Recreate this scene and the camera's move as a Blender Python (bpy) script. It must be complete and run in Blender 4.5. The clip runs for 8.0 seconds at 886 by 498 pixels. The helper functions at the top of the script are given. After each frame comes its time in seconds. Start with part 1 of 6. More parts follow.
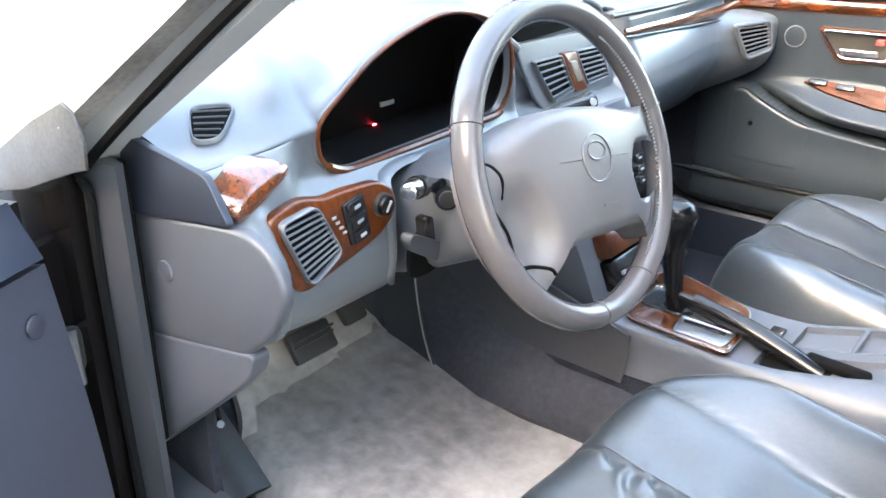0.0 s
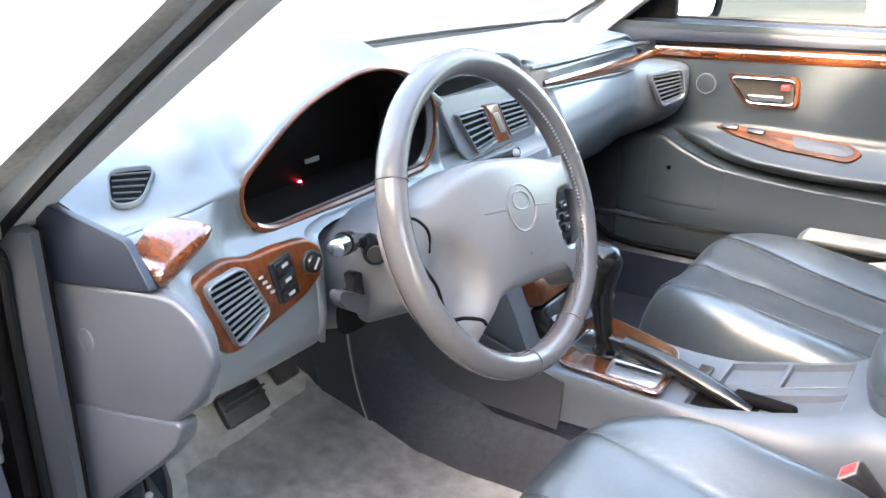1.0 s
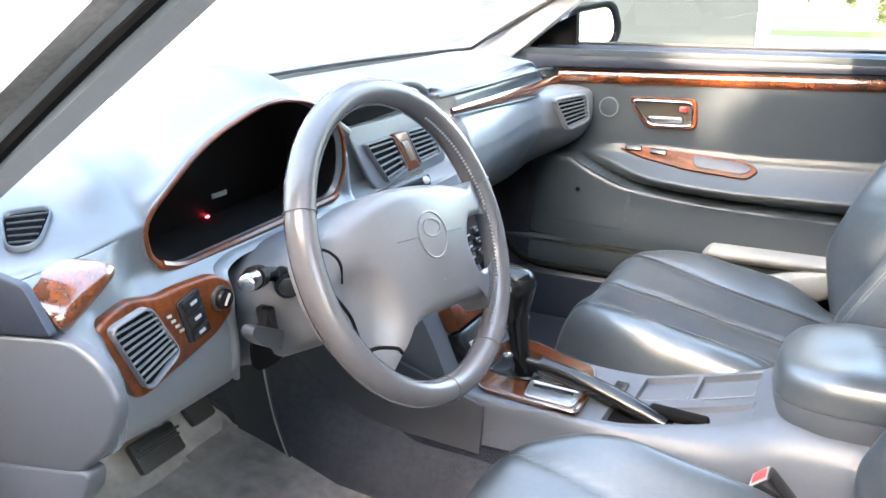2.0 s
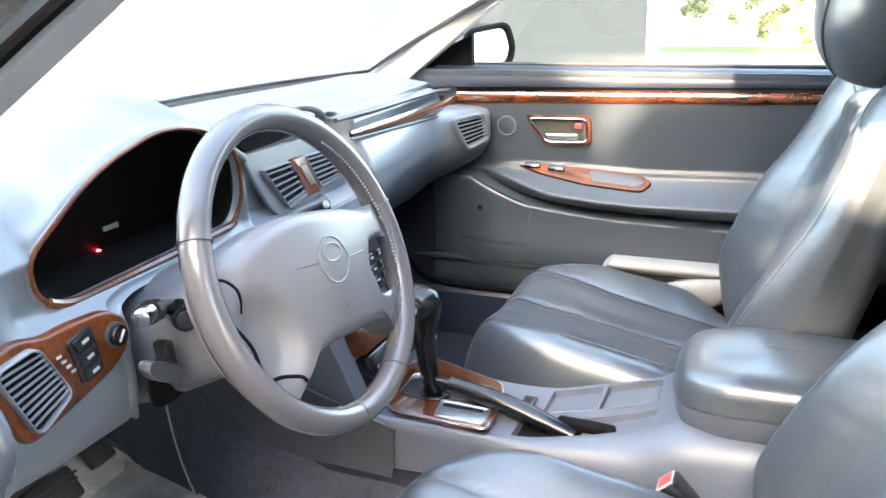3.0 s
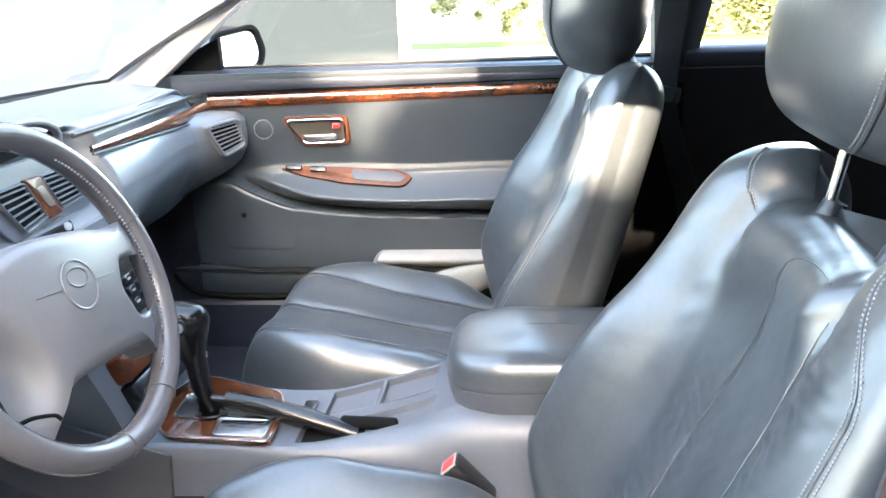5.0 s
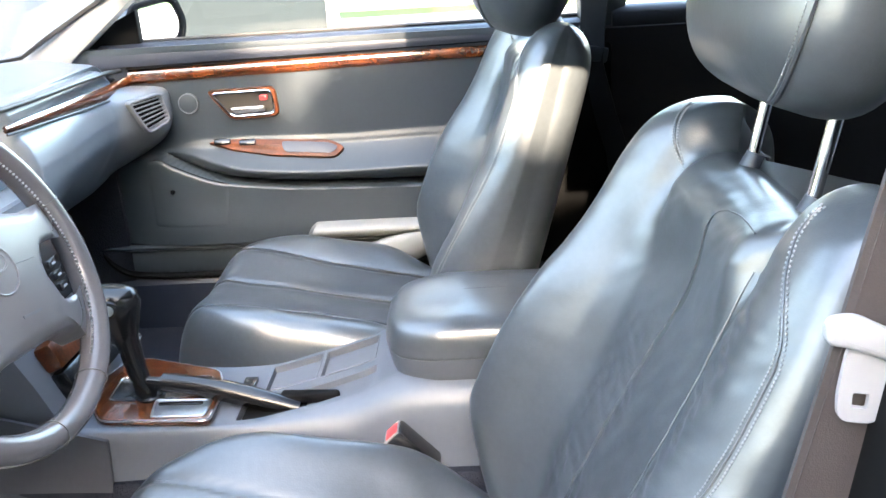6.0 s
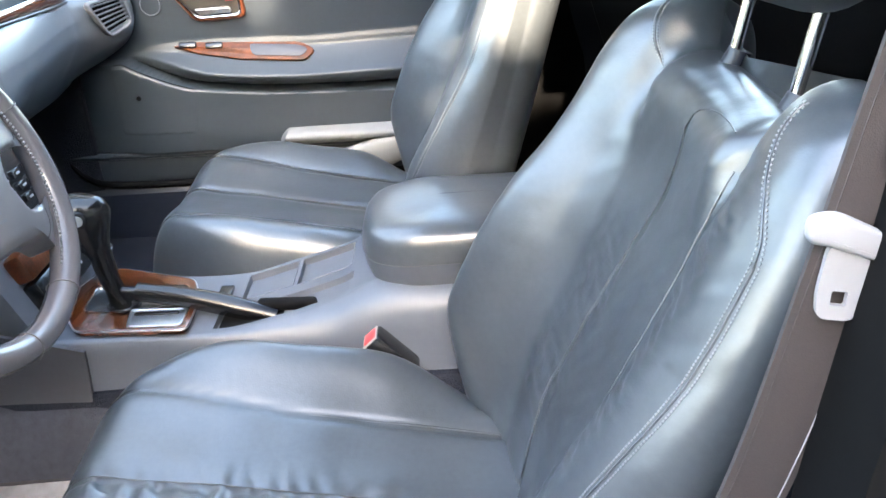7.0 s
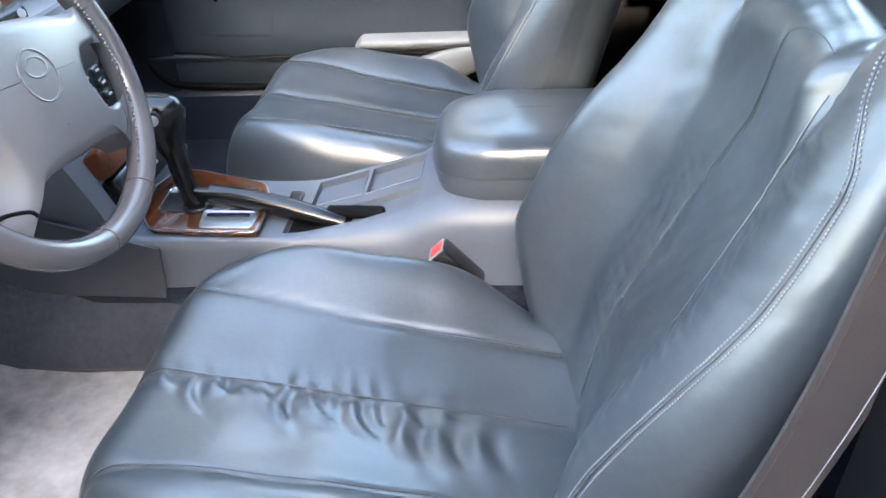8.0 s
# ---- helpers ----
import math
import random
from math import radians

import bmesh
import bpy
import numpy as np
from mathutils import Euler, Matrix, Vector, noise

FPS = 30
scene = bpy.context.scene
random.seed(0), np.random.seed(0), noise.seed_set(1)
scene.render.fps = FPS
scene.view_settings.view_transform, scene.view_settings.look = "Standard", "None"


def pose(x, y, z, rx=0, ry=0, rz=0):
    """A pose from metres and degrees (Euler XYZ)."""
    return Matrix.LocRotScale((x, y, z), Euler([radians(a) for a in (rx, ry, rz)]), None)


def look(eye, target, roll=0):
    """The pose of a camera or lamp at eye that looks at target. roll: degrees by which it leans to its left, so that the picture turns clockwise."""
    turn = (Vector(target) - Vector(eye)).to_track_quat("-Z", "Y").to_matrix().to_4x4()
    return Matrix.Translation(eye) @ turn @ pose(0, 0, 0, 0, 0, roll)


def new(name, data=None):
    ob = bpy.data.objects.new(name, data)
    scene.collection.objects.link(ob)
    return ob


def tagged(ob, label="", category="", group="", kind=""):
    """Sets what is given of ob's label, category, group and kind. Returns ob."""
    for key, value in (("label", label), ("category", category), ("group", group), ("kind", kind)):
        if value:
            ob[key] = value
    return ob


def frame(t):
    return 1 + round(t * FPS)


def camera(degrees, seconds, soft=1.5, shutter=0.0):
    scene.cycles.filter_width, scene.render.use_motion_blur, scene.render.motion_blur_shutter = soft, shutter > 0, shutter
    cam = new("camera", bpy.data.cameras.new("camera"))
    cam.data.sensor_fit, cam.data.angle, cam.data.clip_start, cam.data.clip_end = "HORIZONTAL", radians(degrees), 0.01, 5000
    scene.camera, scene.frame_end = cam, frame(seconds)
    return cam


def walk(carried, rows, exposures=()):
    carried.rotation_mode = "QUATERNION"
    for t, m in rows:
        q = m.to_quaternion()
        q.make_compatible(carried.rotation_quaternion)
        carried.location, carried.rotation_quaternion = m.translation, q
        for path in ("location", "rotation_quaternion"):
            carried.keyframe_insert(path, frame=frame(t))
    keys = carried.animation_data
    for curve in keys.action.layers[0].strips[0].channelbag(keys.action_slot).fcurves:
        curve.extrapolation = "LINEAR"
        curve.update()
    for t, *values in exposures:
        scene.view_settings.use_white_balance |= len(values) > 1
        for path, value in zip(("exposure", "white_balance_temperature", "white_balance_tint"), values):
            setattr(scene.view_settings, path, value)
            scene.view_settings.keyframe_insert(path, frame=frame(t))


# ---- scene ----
# x to the car's passenger side, y to its nose, z up; the carpet lies at z = 0.10, the driveway at z = -0.25
cam = camera(54.7, 8.0)
PATH = [
    (0, (-1.146, -0.434, 0.907), (0.278, 0.718, 0.104), 0.1),
    (0.5, (-1.143, -0.434, 0.91), (0.348, 0.676, 0.172), -0.2),
    (1, (-1.142, -0.437, 0.911), (0.41, 0.616, 0.215), -0.4),
    (1.5, (-1.141, -0.44, 0.911), (0.468, 0.542, 0.244), -0.6),
    (3, (-1.133, -0.45, 0.913), (0.637, 0.265, 0.317), -1.4),
    (3.5, (-1.132, -0.454, 0.912), (0.676, 0.157, 0.316), -1.5),
    (4, (-1.128, -0.456, 0.911), (0.718, 0.028, 0.313), -1.8),
    (4.5, (-1.125, -0.46, 0.911), (0.75, -0.111, 0.308), -2.1),
    (5, (-1.125, -0.465, 0.911), (0.768, -0.25, 0.301), -2.3),
    (6.5, (-1.113, -0.473, 0.903), (0.742, -0.456, 0.156), -3.5),
    (7, (-1.107, -0.471, 0.9), (0.684, -0.438, 0.01), -3.9),
    (7.5, (-1.102, -0.471, 0.897), (0.63, -0.382, -0.099), -4.1),
    (8, (-1.099, -0.469, 0.895), (0.589, -0.273, -0.159), -3.8),
]
walk(cam, [(t, look(eye, target, roll)) for t, eye, target, roll in PATH], exposures=[(0.0, 5.15, 7300.0, 12.0), (2.0, 5.06, 7200.0, 12.0), (4.0, 4.93, 7050.0, 12.0), (6.5, 4.90, 7000.0, 12.0), (8.0, 4.72, 6650.0, 12.0)])

# ---- light ----
SUN_DIR = Vector((-0.88, 0.03, 0.44)).normalized()
world = bpy.data.worlds.new("sky")
scene.world = world
world.use_nodes = True
wn = world.node_tree
sky = wn.nodes.new("ShaderNodeTexSky")
sky.sky_type, sky.sun_disc = "NISHITA", False
sky.sun_elevation = math.asin(SUN_DIR.z)
sky.air_density, sky.dust_density = 1.2, 2.6
sky.sun_rotation = math.atan2(SUN_DIR.x, SUN_DIR.y)
wn.links.new(sky.outputs["Color"], wn.nodes["Background"].inputs["Color"])
wn.nodes["Background"].inputs["Strength"].default_value = 0.15
sun = new("sun", bpy.data.lights.new("sun", "SUN"))
sun.data.energy, sun.data.angle, sun.data.color = 2.1, radians(0.6), (1.0, 0.84, 0.66)
sun.rotation_euler = SUN_DIR.to_track_quat("Z", "Y").to_euler()


# ---- materials ----
def mat(name, color, rough=0.5, metal=0.0, var=0.12, scale=6.0, bump=0.0, bump_scale=400.0, coat=0.0, spec=0.5, fine=0.0):
    """A painted, moulded or sewn surface: broad blotches and a fine grain in colour, gloss and relief."""
    m = bpy.data.materials.new(name)
    m.use_nodes = True
    nt, b = m.node_tree, m.node_tree.nodes["Principled BSDF"]
    b.inputs["Metallic"].default_value = metal
    b.inputs["Coat Weight"].default_value = coat
    b.inputs["Coat Roughness"].default_value = 0.06
    b.inputs["Specular IOR Level"].default_value = spec
    co = nt.nodes.new("ShaderNodeTexCoord")
    n1 = nt.nodes.new("ShaderNodeTexNoise")
    n1.inputs["Scale"].default_value, n1.inputs["Detail"].default_value = scale, 5.0
    n2 = nt.nodes.new("ShaderNodeTexNoise")
    n2.inputs["Scale"].default_value, n2.inputs["Detail"].default_value = scale * 14, 3.0
    nt.links.new(co.outputs["Object"], n1.inputs["Vector"])
    nt.links.new(co.outputs["Object"], n2.inputs["Vector"])
    mix = nt.nodes.new("ShaderNodeMix")
    mix.data_type = "FLOAT"
    mix.inputs[0].default_value = 0.35
    nt.links.new(n1.outputs["Fac"], mix.inputs[2])
    nt.links.new(n2.outputs["Fac"], mix.inputs[3])
    ramp = nt.nodes.new("ShaderNodeValToRGB")
    lo, hi = [c * (1 - var) for c in color], [min(1.0, c * (1 + var)) for c in color]
    ramp.color_ramp.elements[0].position, ramp.color_ramp.elements[1].position = 0.3, 0.7
    ramp.color_ramp.elements[0].color, ramp.color_ramp.elements[1].color = (*lo, 1), (*hi, 1)
    nt.links.new(mix.outputs[0], ramp.inputs["Fac"])
    nt.links.new(ramp.outputs["Color"], b.inputs["Base Color"])
    rr = nt.nodes.new("ShaderNodeMapRange")
    rr.inputs["To Min"].default_value, rr.inputs["To Max"].default_value = rough * 0.86, min(1.0, rough * 1.14)
    nt.links.new(n1.outputs["Fac"], rr.inputs["Value"])
    nt.links.new(rr.outputs["Result"], b.inputs["Roughness"])
    if bump:
        v = nt.nodes.new("ShaderNodeTexVoronoi")
        v.inputs["Scale"].default_value = bump_scale
        nt.links.new(co.outputs["Object"], v.inputs["Vector"])
        add = nt.nodes.new("ShaderNodeMath")
        add.operation = "MULTIPLY_ADD"
        nt.links.new(n2.outputs["Fac"], add.inputs[0])
        add.inputs[1].default_value = 1.0 + fine
        nt.links.new(v.outputs["Distance"], add.inputs[2])
        bp = nt.nodes.new("ShaderNodeBump")
        bp.inputs["Strength"].default_value, bp.inputs["Distance"].default_value = bump, 0.0012
        nt.links.new(add.outputs[0], bp.inputs["Height"])
        nt.links.new(bp.outputs["Normal"], b.inputs["Normal"])
    return m


def rumpled(m, scale, depth):
    """Adds the soft unevenness of used leather to a material's relief."""
    nt = m.node_tree
    co = next(n for n in nt.nodes if n.type == "TEX_COORD")
    old = next(n for n in nt.nodes if n.type == "BUMP")
    w = nt.nodes.new("ShaderNodeTexNoise")
    w.inputs["Scale"].default_value, w.inputs["Detail"].default_value, w.inputs["Distortion"].default_value = scale, 2.5, 0.6
    b = nt.nodes.new("ShaderNodeBump")
    b.inputs["Strength"].default_value, b.inputs["Distance"].default_value = 0.5, depth
    nt.links.new(co.outputs["Object"], w.inputs["Vector"])
    nt.links.new(w.outputs["Fac"], b.inputs["Height"])
    nt.links.new(old.outputs["Normal"], b.inputs["Normal"])
    nt.links.new(b.outputs["Normal"], nt.nodes["Principled BSDF"].inputs["Normal"])
    return m


def wood_mat(name, gloss):
    m = mat(name, (0.088, 0.022, 0.0055), rough=0.5 - 0.3 * gloss, coat=gloss, spec=0.75 * gloss, var=0.75, scale=24.0)
    nt = m.node_tree
    w = nt.nodes.new("ShaderNodeTexWave")
    w.inputs["Scale"].default_value, w.inputs["Distortion"].default_value, w.inputs["Detail"].default_value = 26.0, 9.0, 4.0
    co = next(n for n in nt.nodes if n.type == "TEX_COORD")
    nt.links.new(co.outputs["Object"], w.inputs["Vector"])
    ramp = next(n for n in nt.nodes if n.type == "VALTORGB")
    mx = nt.nodes.new("ShaderNodeMix")
    mx.data_type, mx.blend_type = "RGBA", "MULTIPLY"
    mx.inputs[0].default_value = 0.22
    nt.links.new(ramp.outputs["Color"], mx.inputs[6])
    nt.links.new(w.outputs["Color"], mx.inputs[7])
    nt.links.new(mx.outputs[2], nt.nodes["Principled BSDF"].inputs["Base Color"])
    return m


def glass_mat(name, color, mixing):
    """Thin car glass: mostly clear, with a tint and a mirror-like film."""
    m = bpy.data.materials.new(name)
    m.use_nodes = True
    nt = m.node_tree
    nt.nodes.remove(nt.nodes["Principled BSDF"])
    tr, gl = nt.nodes.new("ShaderNodeBsdfTransparent"), nt.nodes.new("ShaderNodeBsdfGlossy")
    tr.inputs["Color"].default_value = (*color, 1)
    gl.inputs["Roughness"].default_value = 0.02
    lw = nt.nodes.new("ShaderNodeLayerWeight")
    lw.inputs["Blend"].default_value = 0.5
    pw, fr = nt.nodes.new("ShaderNodeMath"), nt.nodes.new("ShaderNodeMath")
    pw.operation, fr.operation = "POWER", "MULTIPLY_ADD"
    pw.inputs[1].default_value, fr.inputs[1].default_value, fr.inputs[2].default_value = 4.5, mixing, 0.05
    nt.links.new(lw.outputs["Facing"], pw.inputs[0])
    nt.links.new(pw.outputs[0], fr.inputs[0])
    mx = nt.nodes.new("ShaderNodeMixShader")
    nt.links.new(fr.outputs[0], mx.inputs[0])
    nt.links.new(tr.outputs[0], mx.inputs[1])
    nt.links.new(gl.outputs[0], mx.inputs[2])
    nt.links.new(mx.outputs[0], nt.nodes["Material Output"].inputs["Surface"])
    return m


def veiled_glass(name, veil):
    """A windscreen with a thin translucent film, added to whiten the view like glare."""
    m = glass_mat(name, (0.93, 0.97, 0.95), 0.4)
    nt = m.node_tree
    old = next(n for n in nt.nodes if n.type == "MIX_SHADER")
    tl = nt.nodes.new("ShaderNodeBsdfTranslucent")
    tl.inputs["Color"].default_value = (0.85, 0.86, 0.86, 1)
    n1 = nt.nodes.new("ShaderNodeTexNoise")
    n1.inputs["Scale"].default_value, n1.inputs["Detail"].default_value = 3.0, 4.0
    mr = nt.nodes.new("ShaderNodeMapRange")
    mr.inputs["To Min"].default_value, mr.inputs["To Max"].default_value = veil * 0.7, veil * 1.3
    mx = nt.nodes.new("ShaderNodeMixShader")
    nt.links.new(n1.outputs["Fac"], mr.inputs["Value"])
    nt.links.new(mr.outputs["Result"], mx.inputs[0])
    nt.links.new(old.outputs[0], mx.inputs[1])
    nt.links.new(tl.outputs[0], mx.inputs[2])
    nt.links.new(mx.outputs[0], nt.nodes["Material Output"].inputs["Surface"])
    return m


def glow(name, color, strength):
    m = mat(name, color, 0.4)
    b = m.node_tree.nodes["Principled BSDF"]
    b.inputs["Emission Color"].default_value, b.inputs["Emission Strength"].default_value = (*color, 1), strength
    return m


LEATHER = mat("slate_leather", (0.040, 0.047, 0.053), rough=0.325, var=0.26, scale=9, bump=0.05, bump_scale=420, fine=0.6, spec=0.9)
rumpled(LEATHER, 16.0, 0.0016)
RIM = mat("grey_rim_leather", (0.080, 0.075, 0.078), rough=0.235, var=0.06, scale=12, bump=0.04, bump_scale=700)
PAD = mat("grey_pad_plastic", (0.112, 0.107, 0.111), rough=0.34, var=0.06, scale=12, bump=0.04, bump_scale=700)
DASH = mat("grey_dash_vinyl", (0.092, 0.102, 0.113), rough=0.38, var=0.07, scale=7, bump=0.08, bump_scale=600, spec=0.85)
PLASTIC = mat("grey_plastic", (0.1024, 0.1104, 0.1248), rough=0.38, var=0.07, scale=8, bump=0.05, bump_scale=700)
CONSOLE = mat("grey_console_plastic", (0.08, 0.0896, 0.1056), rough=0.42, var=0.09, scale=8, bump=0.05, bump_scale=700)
DOORVINYL = mat("slate_door_vinyl", (0.0215, 0.0285, 0.0355), rough=0.42, var=0.12, scale=8, bump=0.08, bump_scale=500)
NAVY = mat("navy_vinyl", (0.0128, 0.016, 0.0256), rough=0.4, var=0.15, scale=9, bump=0.08, bump_scale=500)
ENDGREY = mat("grey_end_plastic", (0.050, 0.0535, 0.063), rough=0.4, var=0.07, scale=8, bump=0.05, bump_scale=700)
# Floor carpet darkened to hold the shade of the far footwell
CARPET = mat("shaded_grey_carpet", (0.020, 0.022, 0.029), rough=0.95, var=0.3, scale=22, bump=1.0, bump_scale=900, fine=2, spec=0.1)
MAT = mat("pale_mat_carpet", (0.265, 0.242, 0.226), rough=0.95, var=0.55, scale=2.8, bump=0.3, bump_scale=900, fine=2, spec=0.1)
# Lighter copy of the carpet for the lit and dusty tunnel flank
LIT_DUSTY_CARPET = mat("dusty_lit_carpet", (0.054, 0.057, 0.068), rough=0.95, var=0.3, scale=7, bump=0.6, bump_scale=900, fine=2, spec=0.1)
BLACK = mat("black_plastic", (0.0096, 0.0096, 0.0104), rough=0.22, var=0.2, scale=20)
GAUGE = mat("instrument_black", (0.00192, 0.00192, 0.00192), rough=0.45, var=0.2, scale=20, spec=0.08)
# Black for seals and bezels; also paints the shade of wells, pockets and gaps
FLAT_BLACK = mat("matt_black", (0.0028, 0.0028, 0.003), rough=0.8, var=0.2, scale=20, spec=0.1)
LEVER = mat("black_leather", (0.0056, 0.00544, 0.00544), rough=0.2, var=0.2, scale=30, bump=0.04, bump_scale=500, spec=0.4)
RUBBER = mat("black_rubber", (0.0288, 0.0272, 0.0256), rough=0.4, var=0.3, scale=15)
CHROME = mat("chrome", (0.75, 0.75, 0.76), rough=0.12, metal=1.0, var=0.03)
STEEL = mat("worn_steel", (0.5, 0.5, 0.5), rough=0.35, metal=1.0, var=0.15)
SILVER = mat("pale_grey_plastic", (0.304, 0.2944, 0.2816), rough=0.4, var=0.08)
TONGUE = mat("white_plastic", (0.25, 0.254, 0.27), rough=0.4, var=0.06)
POCKET = mat("pale_pocket_plastic", (0.18, 0.174, 0.166), rough=0.45, var=0.08)
# Navy trim with the rear cabin's shade put into it; the far belt shares it
REARTRIM = mat("shaded_rear_trim", (0.012, 0.013, 0.016), rough=0.5, var=0.2, spec=0.3)
RED = mat("red_plastic", (0.62, 0.05, 0.05), rough=0.4, var=0.1)
WEB = mat("taupe_webbing", (0.036, 0.031, 0.032), rough=0.7, var=0.12, scale=25, bump=0.12, bump_scale=900)
THREAD = mat("pale_thread", (0.165, 0.173, 0.18), rough=0.8)
HEADLINER = mat("taupe_trim", (0.296, 0.288, 0.2912), rough=0.6, var=0.06, scale=9, bump=0.2, bump_scale=600)
PILLAR = mat("slate_pillar_trim", (0.040, 0.046, 0.052), rough=0.5, var=0.1, scale=8, spec=0.4)
PAINT = mat("black_paint", (0.0096, 0.008, 0.008), rough=0.34, var=0.3, scale=14, coat=0.25)
BEIGE = mat("beige_plastic", (0.12, 0.0992, 0.08), rough=0.4, var=0.08)
SATIN = mat("satin_silver_plastic", (0.32, 0.32, 0.328), rough=0.34, var=0.05, spec=0.8)
# Console grey darkened for the shade on its flank; the tilt lever shares it
FLANK = mat("darkened_grey_plastic", (0.046, 0.049, 0.057), rough=0.45, var=0.12, scale=8, bump=0.05, bump_scale=700)
SILLGREY = mat("grey_sill_plastic", (0.0304, 0.032, 0.0368), rough=0.42, var=0.1, scale=9)
# Glossy black paint darkened a step for the shaded door opening
JAMB = mat("shaded_glossy_paint", (0.0045, 0.0036, 0.0034), rough=0.22, var=0.4, scale=10, spec=0.2, bump=0.05, bump_scale=30)
DOORGREY = mat("grey_blue_door_vinyl", (0.029, 0.031, 0.042), rough=0.45, var=0.1, scale=8, bump=0.06, bump_scale=600)
WOOD = wood_mat("burl_wood", 0.4)
WOOD_GLOSS = wood_mat("glossy_burl_wood", 1.0)
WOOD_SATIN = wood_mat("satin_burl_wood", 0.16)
TIP = mat("brushed_stalk_metal", (0.45, 0.45, 0.46), rough=0.23, metal=1.0, var=0.08)
# Dusty black paint, paled further to carry the sky reflected in it
PALED_PAINT = mat("dusty_sky_sheen_paint", (0.2, 0.1792, 0.1728), rough=0.36, var=0.75, scale=11, spec=0.6)
# Darker copy of the dusty paint for the pillar foot in the sun
FOOT_PAINT = mat("darkened_dusty_paint", (0.036, 0.033, 0.032), rough=0.36, var=0.85, scale=16, spec=0.5)
GLASS = glass_mat("clear_glass", (0.93, 0.97, 0.95), 0.5)
SCREEN = veiled_glass("veiled_glass", 0.11)
GLOW_RED = glow("red_lamp", (1.0, 0.03, 0.05), 3.0)
MIRROR = mat("mirror", (0.9, 0.9, 0.9), rough=0.02, metal=1.0, var=0.01)
CONCRETE = mat("pale_concrete", (0.46, 0.455, 0.44), rough=0.9, var=0.15, scale=2, bump=0.4, bump_scale=60)
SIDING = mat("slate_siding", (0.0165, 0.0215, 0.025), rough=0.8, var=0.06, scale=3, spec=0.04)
# Dark ground colour that keeps the light bounced from below low
BOUNCE_CUT = mat("dark_bounce_cut", (0.05, 0.05, 0.052), rough=0.9, var=0.25, scale=3, bump=0.5, bump_scale=90)
# Wall colour of the added shade block, set for its bounced fill light
FILL_BROWN = mat("brown_fill_wall", (0.31, 0.28, 0.25), rough=0.8, var=0.2, scale=3)
WHITE = mat("white_paint", (0.8, 0.8, 0.78), rough=0.6, var=0.04)
RENDERED = mat("pale_render", (0.50, 0.49, 0.47), rough=0.9, var=0.5, scale=2.5, bump=0.3, bump_scale=40)
GRASS = mat("grass", (0.05, 0.11, 0.02), rough=0.8, var=0.35, scale=5)
LEAF = mat("leaves", (0.11, 0.125, 0.05), rough=0.6, var=0.5, scale=3)
BARK = mat("bark", (0.13, 0.10, 0.08), rough=0.9, var=0.3, scale=6)


# ---- building helpers ----
def root(name, at, label, category, group="", kind=""):
    ob = new(name)
    ob.location = at
    ob.empty_display_size = 0.05
    return tagged(ob, label, category, group, kind)


def base_of(ob):
    while ob.parent:
        ob = ob.parent
    return Vector(ob.location)


def part(name, bm, material, parent=None, label="", smooth=True, sharp=35):
    """Links a bmesh, given in world metres, as one mesh object under a thing or a part."""
    me = bpy.data.meshes.new(name)
    bmesh.ops.recalc_face_normals(bm, faces=bm.faces)
    if parent:
        bmesh.ops.translate(bm, vec=-base_of(parent), verts=bm.verts)
    bm.to_mesh(me)
    bm.free()
    me.materials.append(material)
    if smooth:
        me.shade_smooth()
        me.set_sharp_from_angle(angle=radians(sharp))
    ob = new(name, me)
    ob.parent = parent
    if label:
        ob["label"] = label
    return ob


def loft(rings, closed=True, caps=True, bm=None):
    bm = bm or bmesh.new()
    vs = [[bm.verts.new(p) for p in r] for r in rings]
    n = len(rings[0])
    for a, b in zip(vs, vs[1:]):
        for i in range(n if closed else n - 1):
            j = (i + 1) % n
            bm.faces.new((a[i], a[j], b[j], b[i]))
    if caps and closed:
        bm.faces.new(vs[0][::-1])
        bm.faces.new(vs[-1])
    return bm


def sheet(f, nu, nv, thick=0.0, bm=None):
    """A surface from f(u, v) with u, v in 0..1; thick adds depth along its normal."""
    bm = loft([[f(i / nu, j / nv) for i in range(nu + 1)] for j in range(nv + 1)], closed=False, bm=bm)
    if thick:
        bmesh.ops.recalc_face_normals(bm, faces=bm.faces)
        bmesh.ops.solidify(bm, geom=bm.faces[:], thickness=thick)
    return bm


def smooth_path(pts, n=8):
    """Catmull-Rom through the points."""
    pts = [Vector(p) for p in pts]
    P = [2 * pts[0] - pts[1], *pts, 2 * pts[-1] - pts[-2]]
    out = []
    for i in range(1, len(P) - 2):
        a, b, c, d = P[i - 1:i + 3]
        for k in range(n):
            t = k / n
            out.append(0.5 * (2 * b + (c - a) * t + (2 * a - 5 * b + 4 * c - d) * t * t + (3 * b - a - 3 * c + d) * t ** 3))
    return out + [pts[-1]]


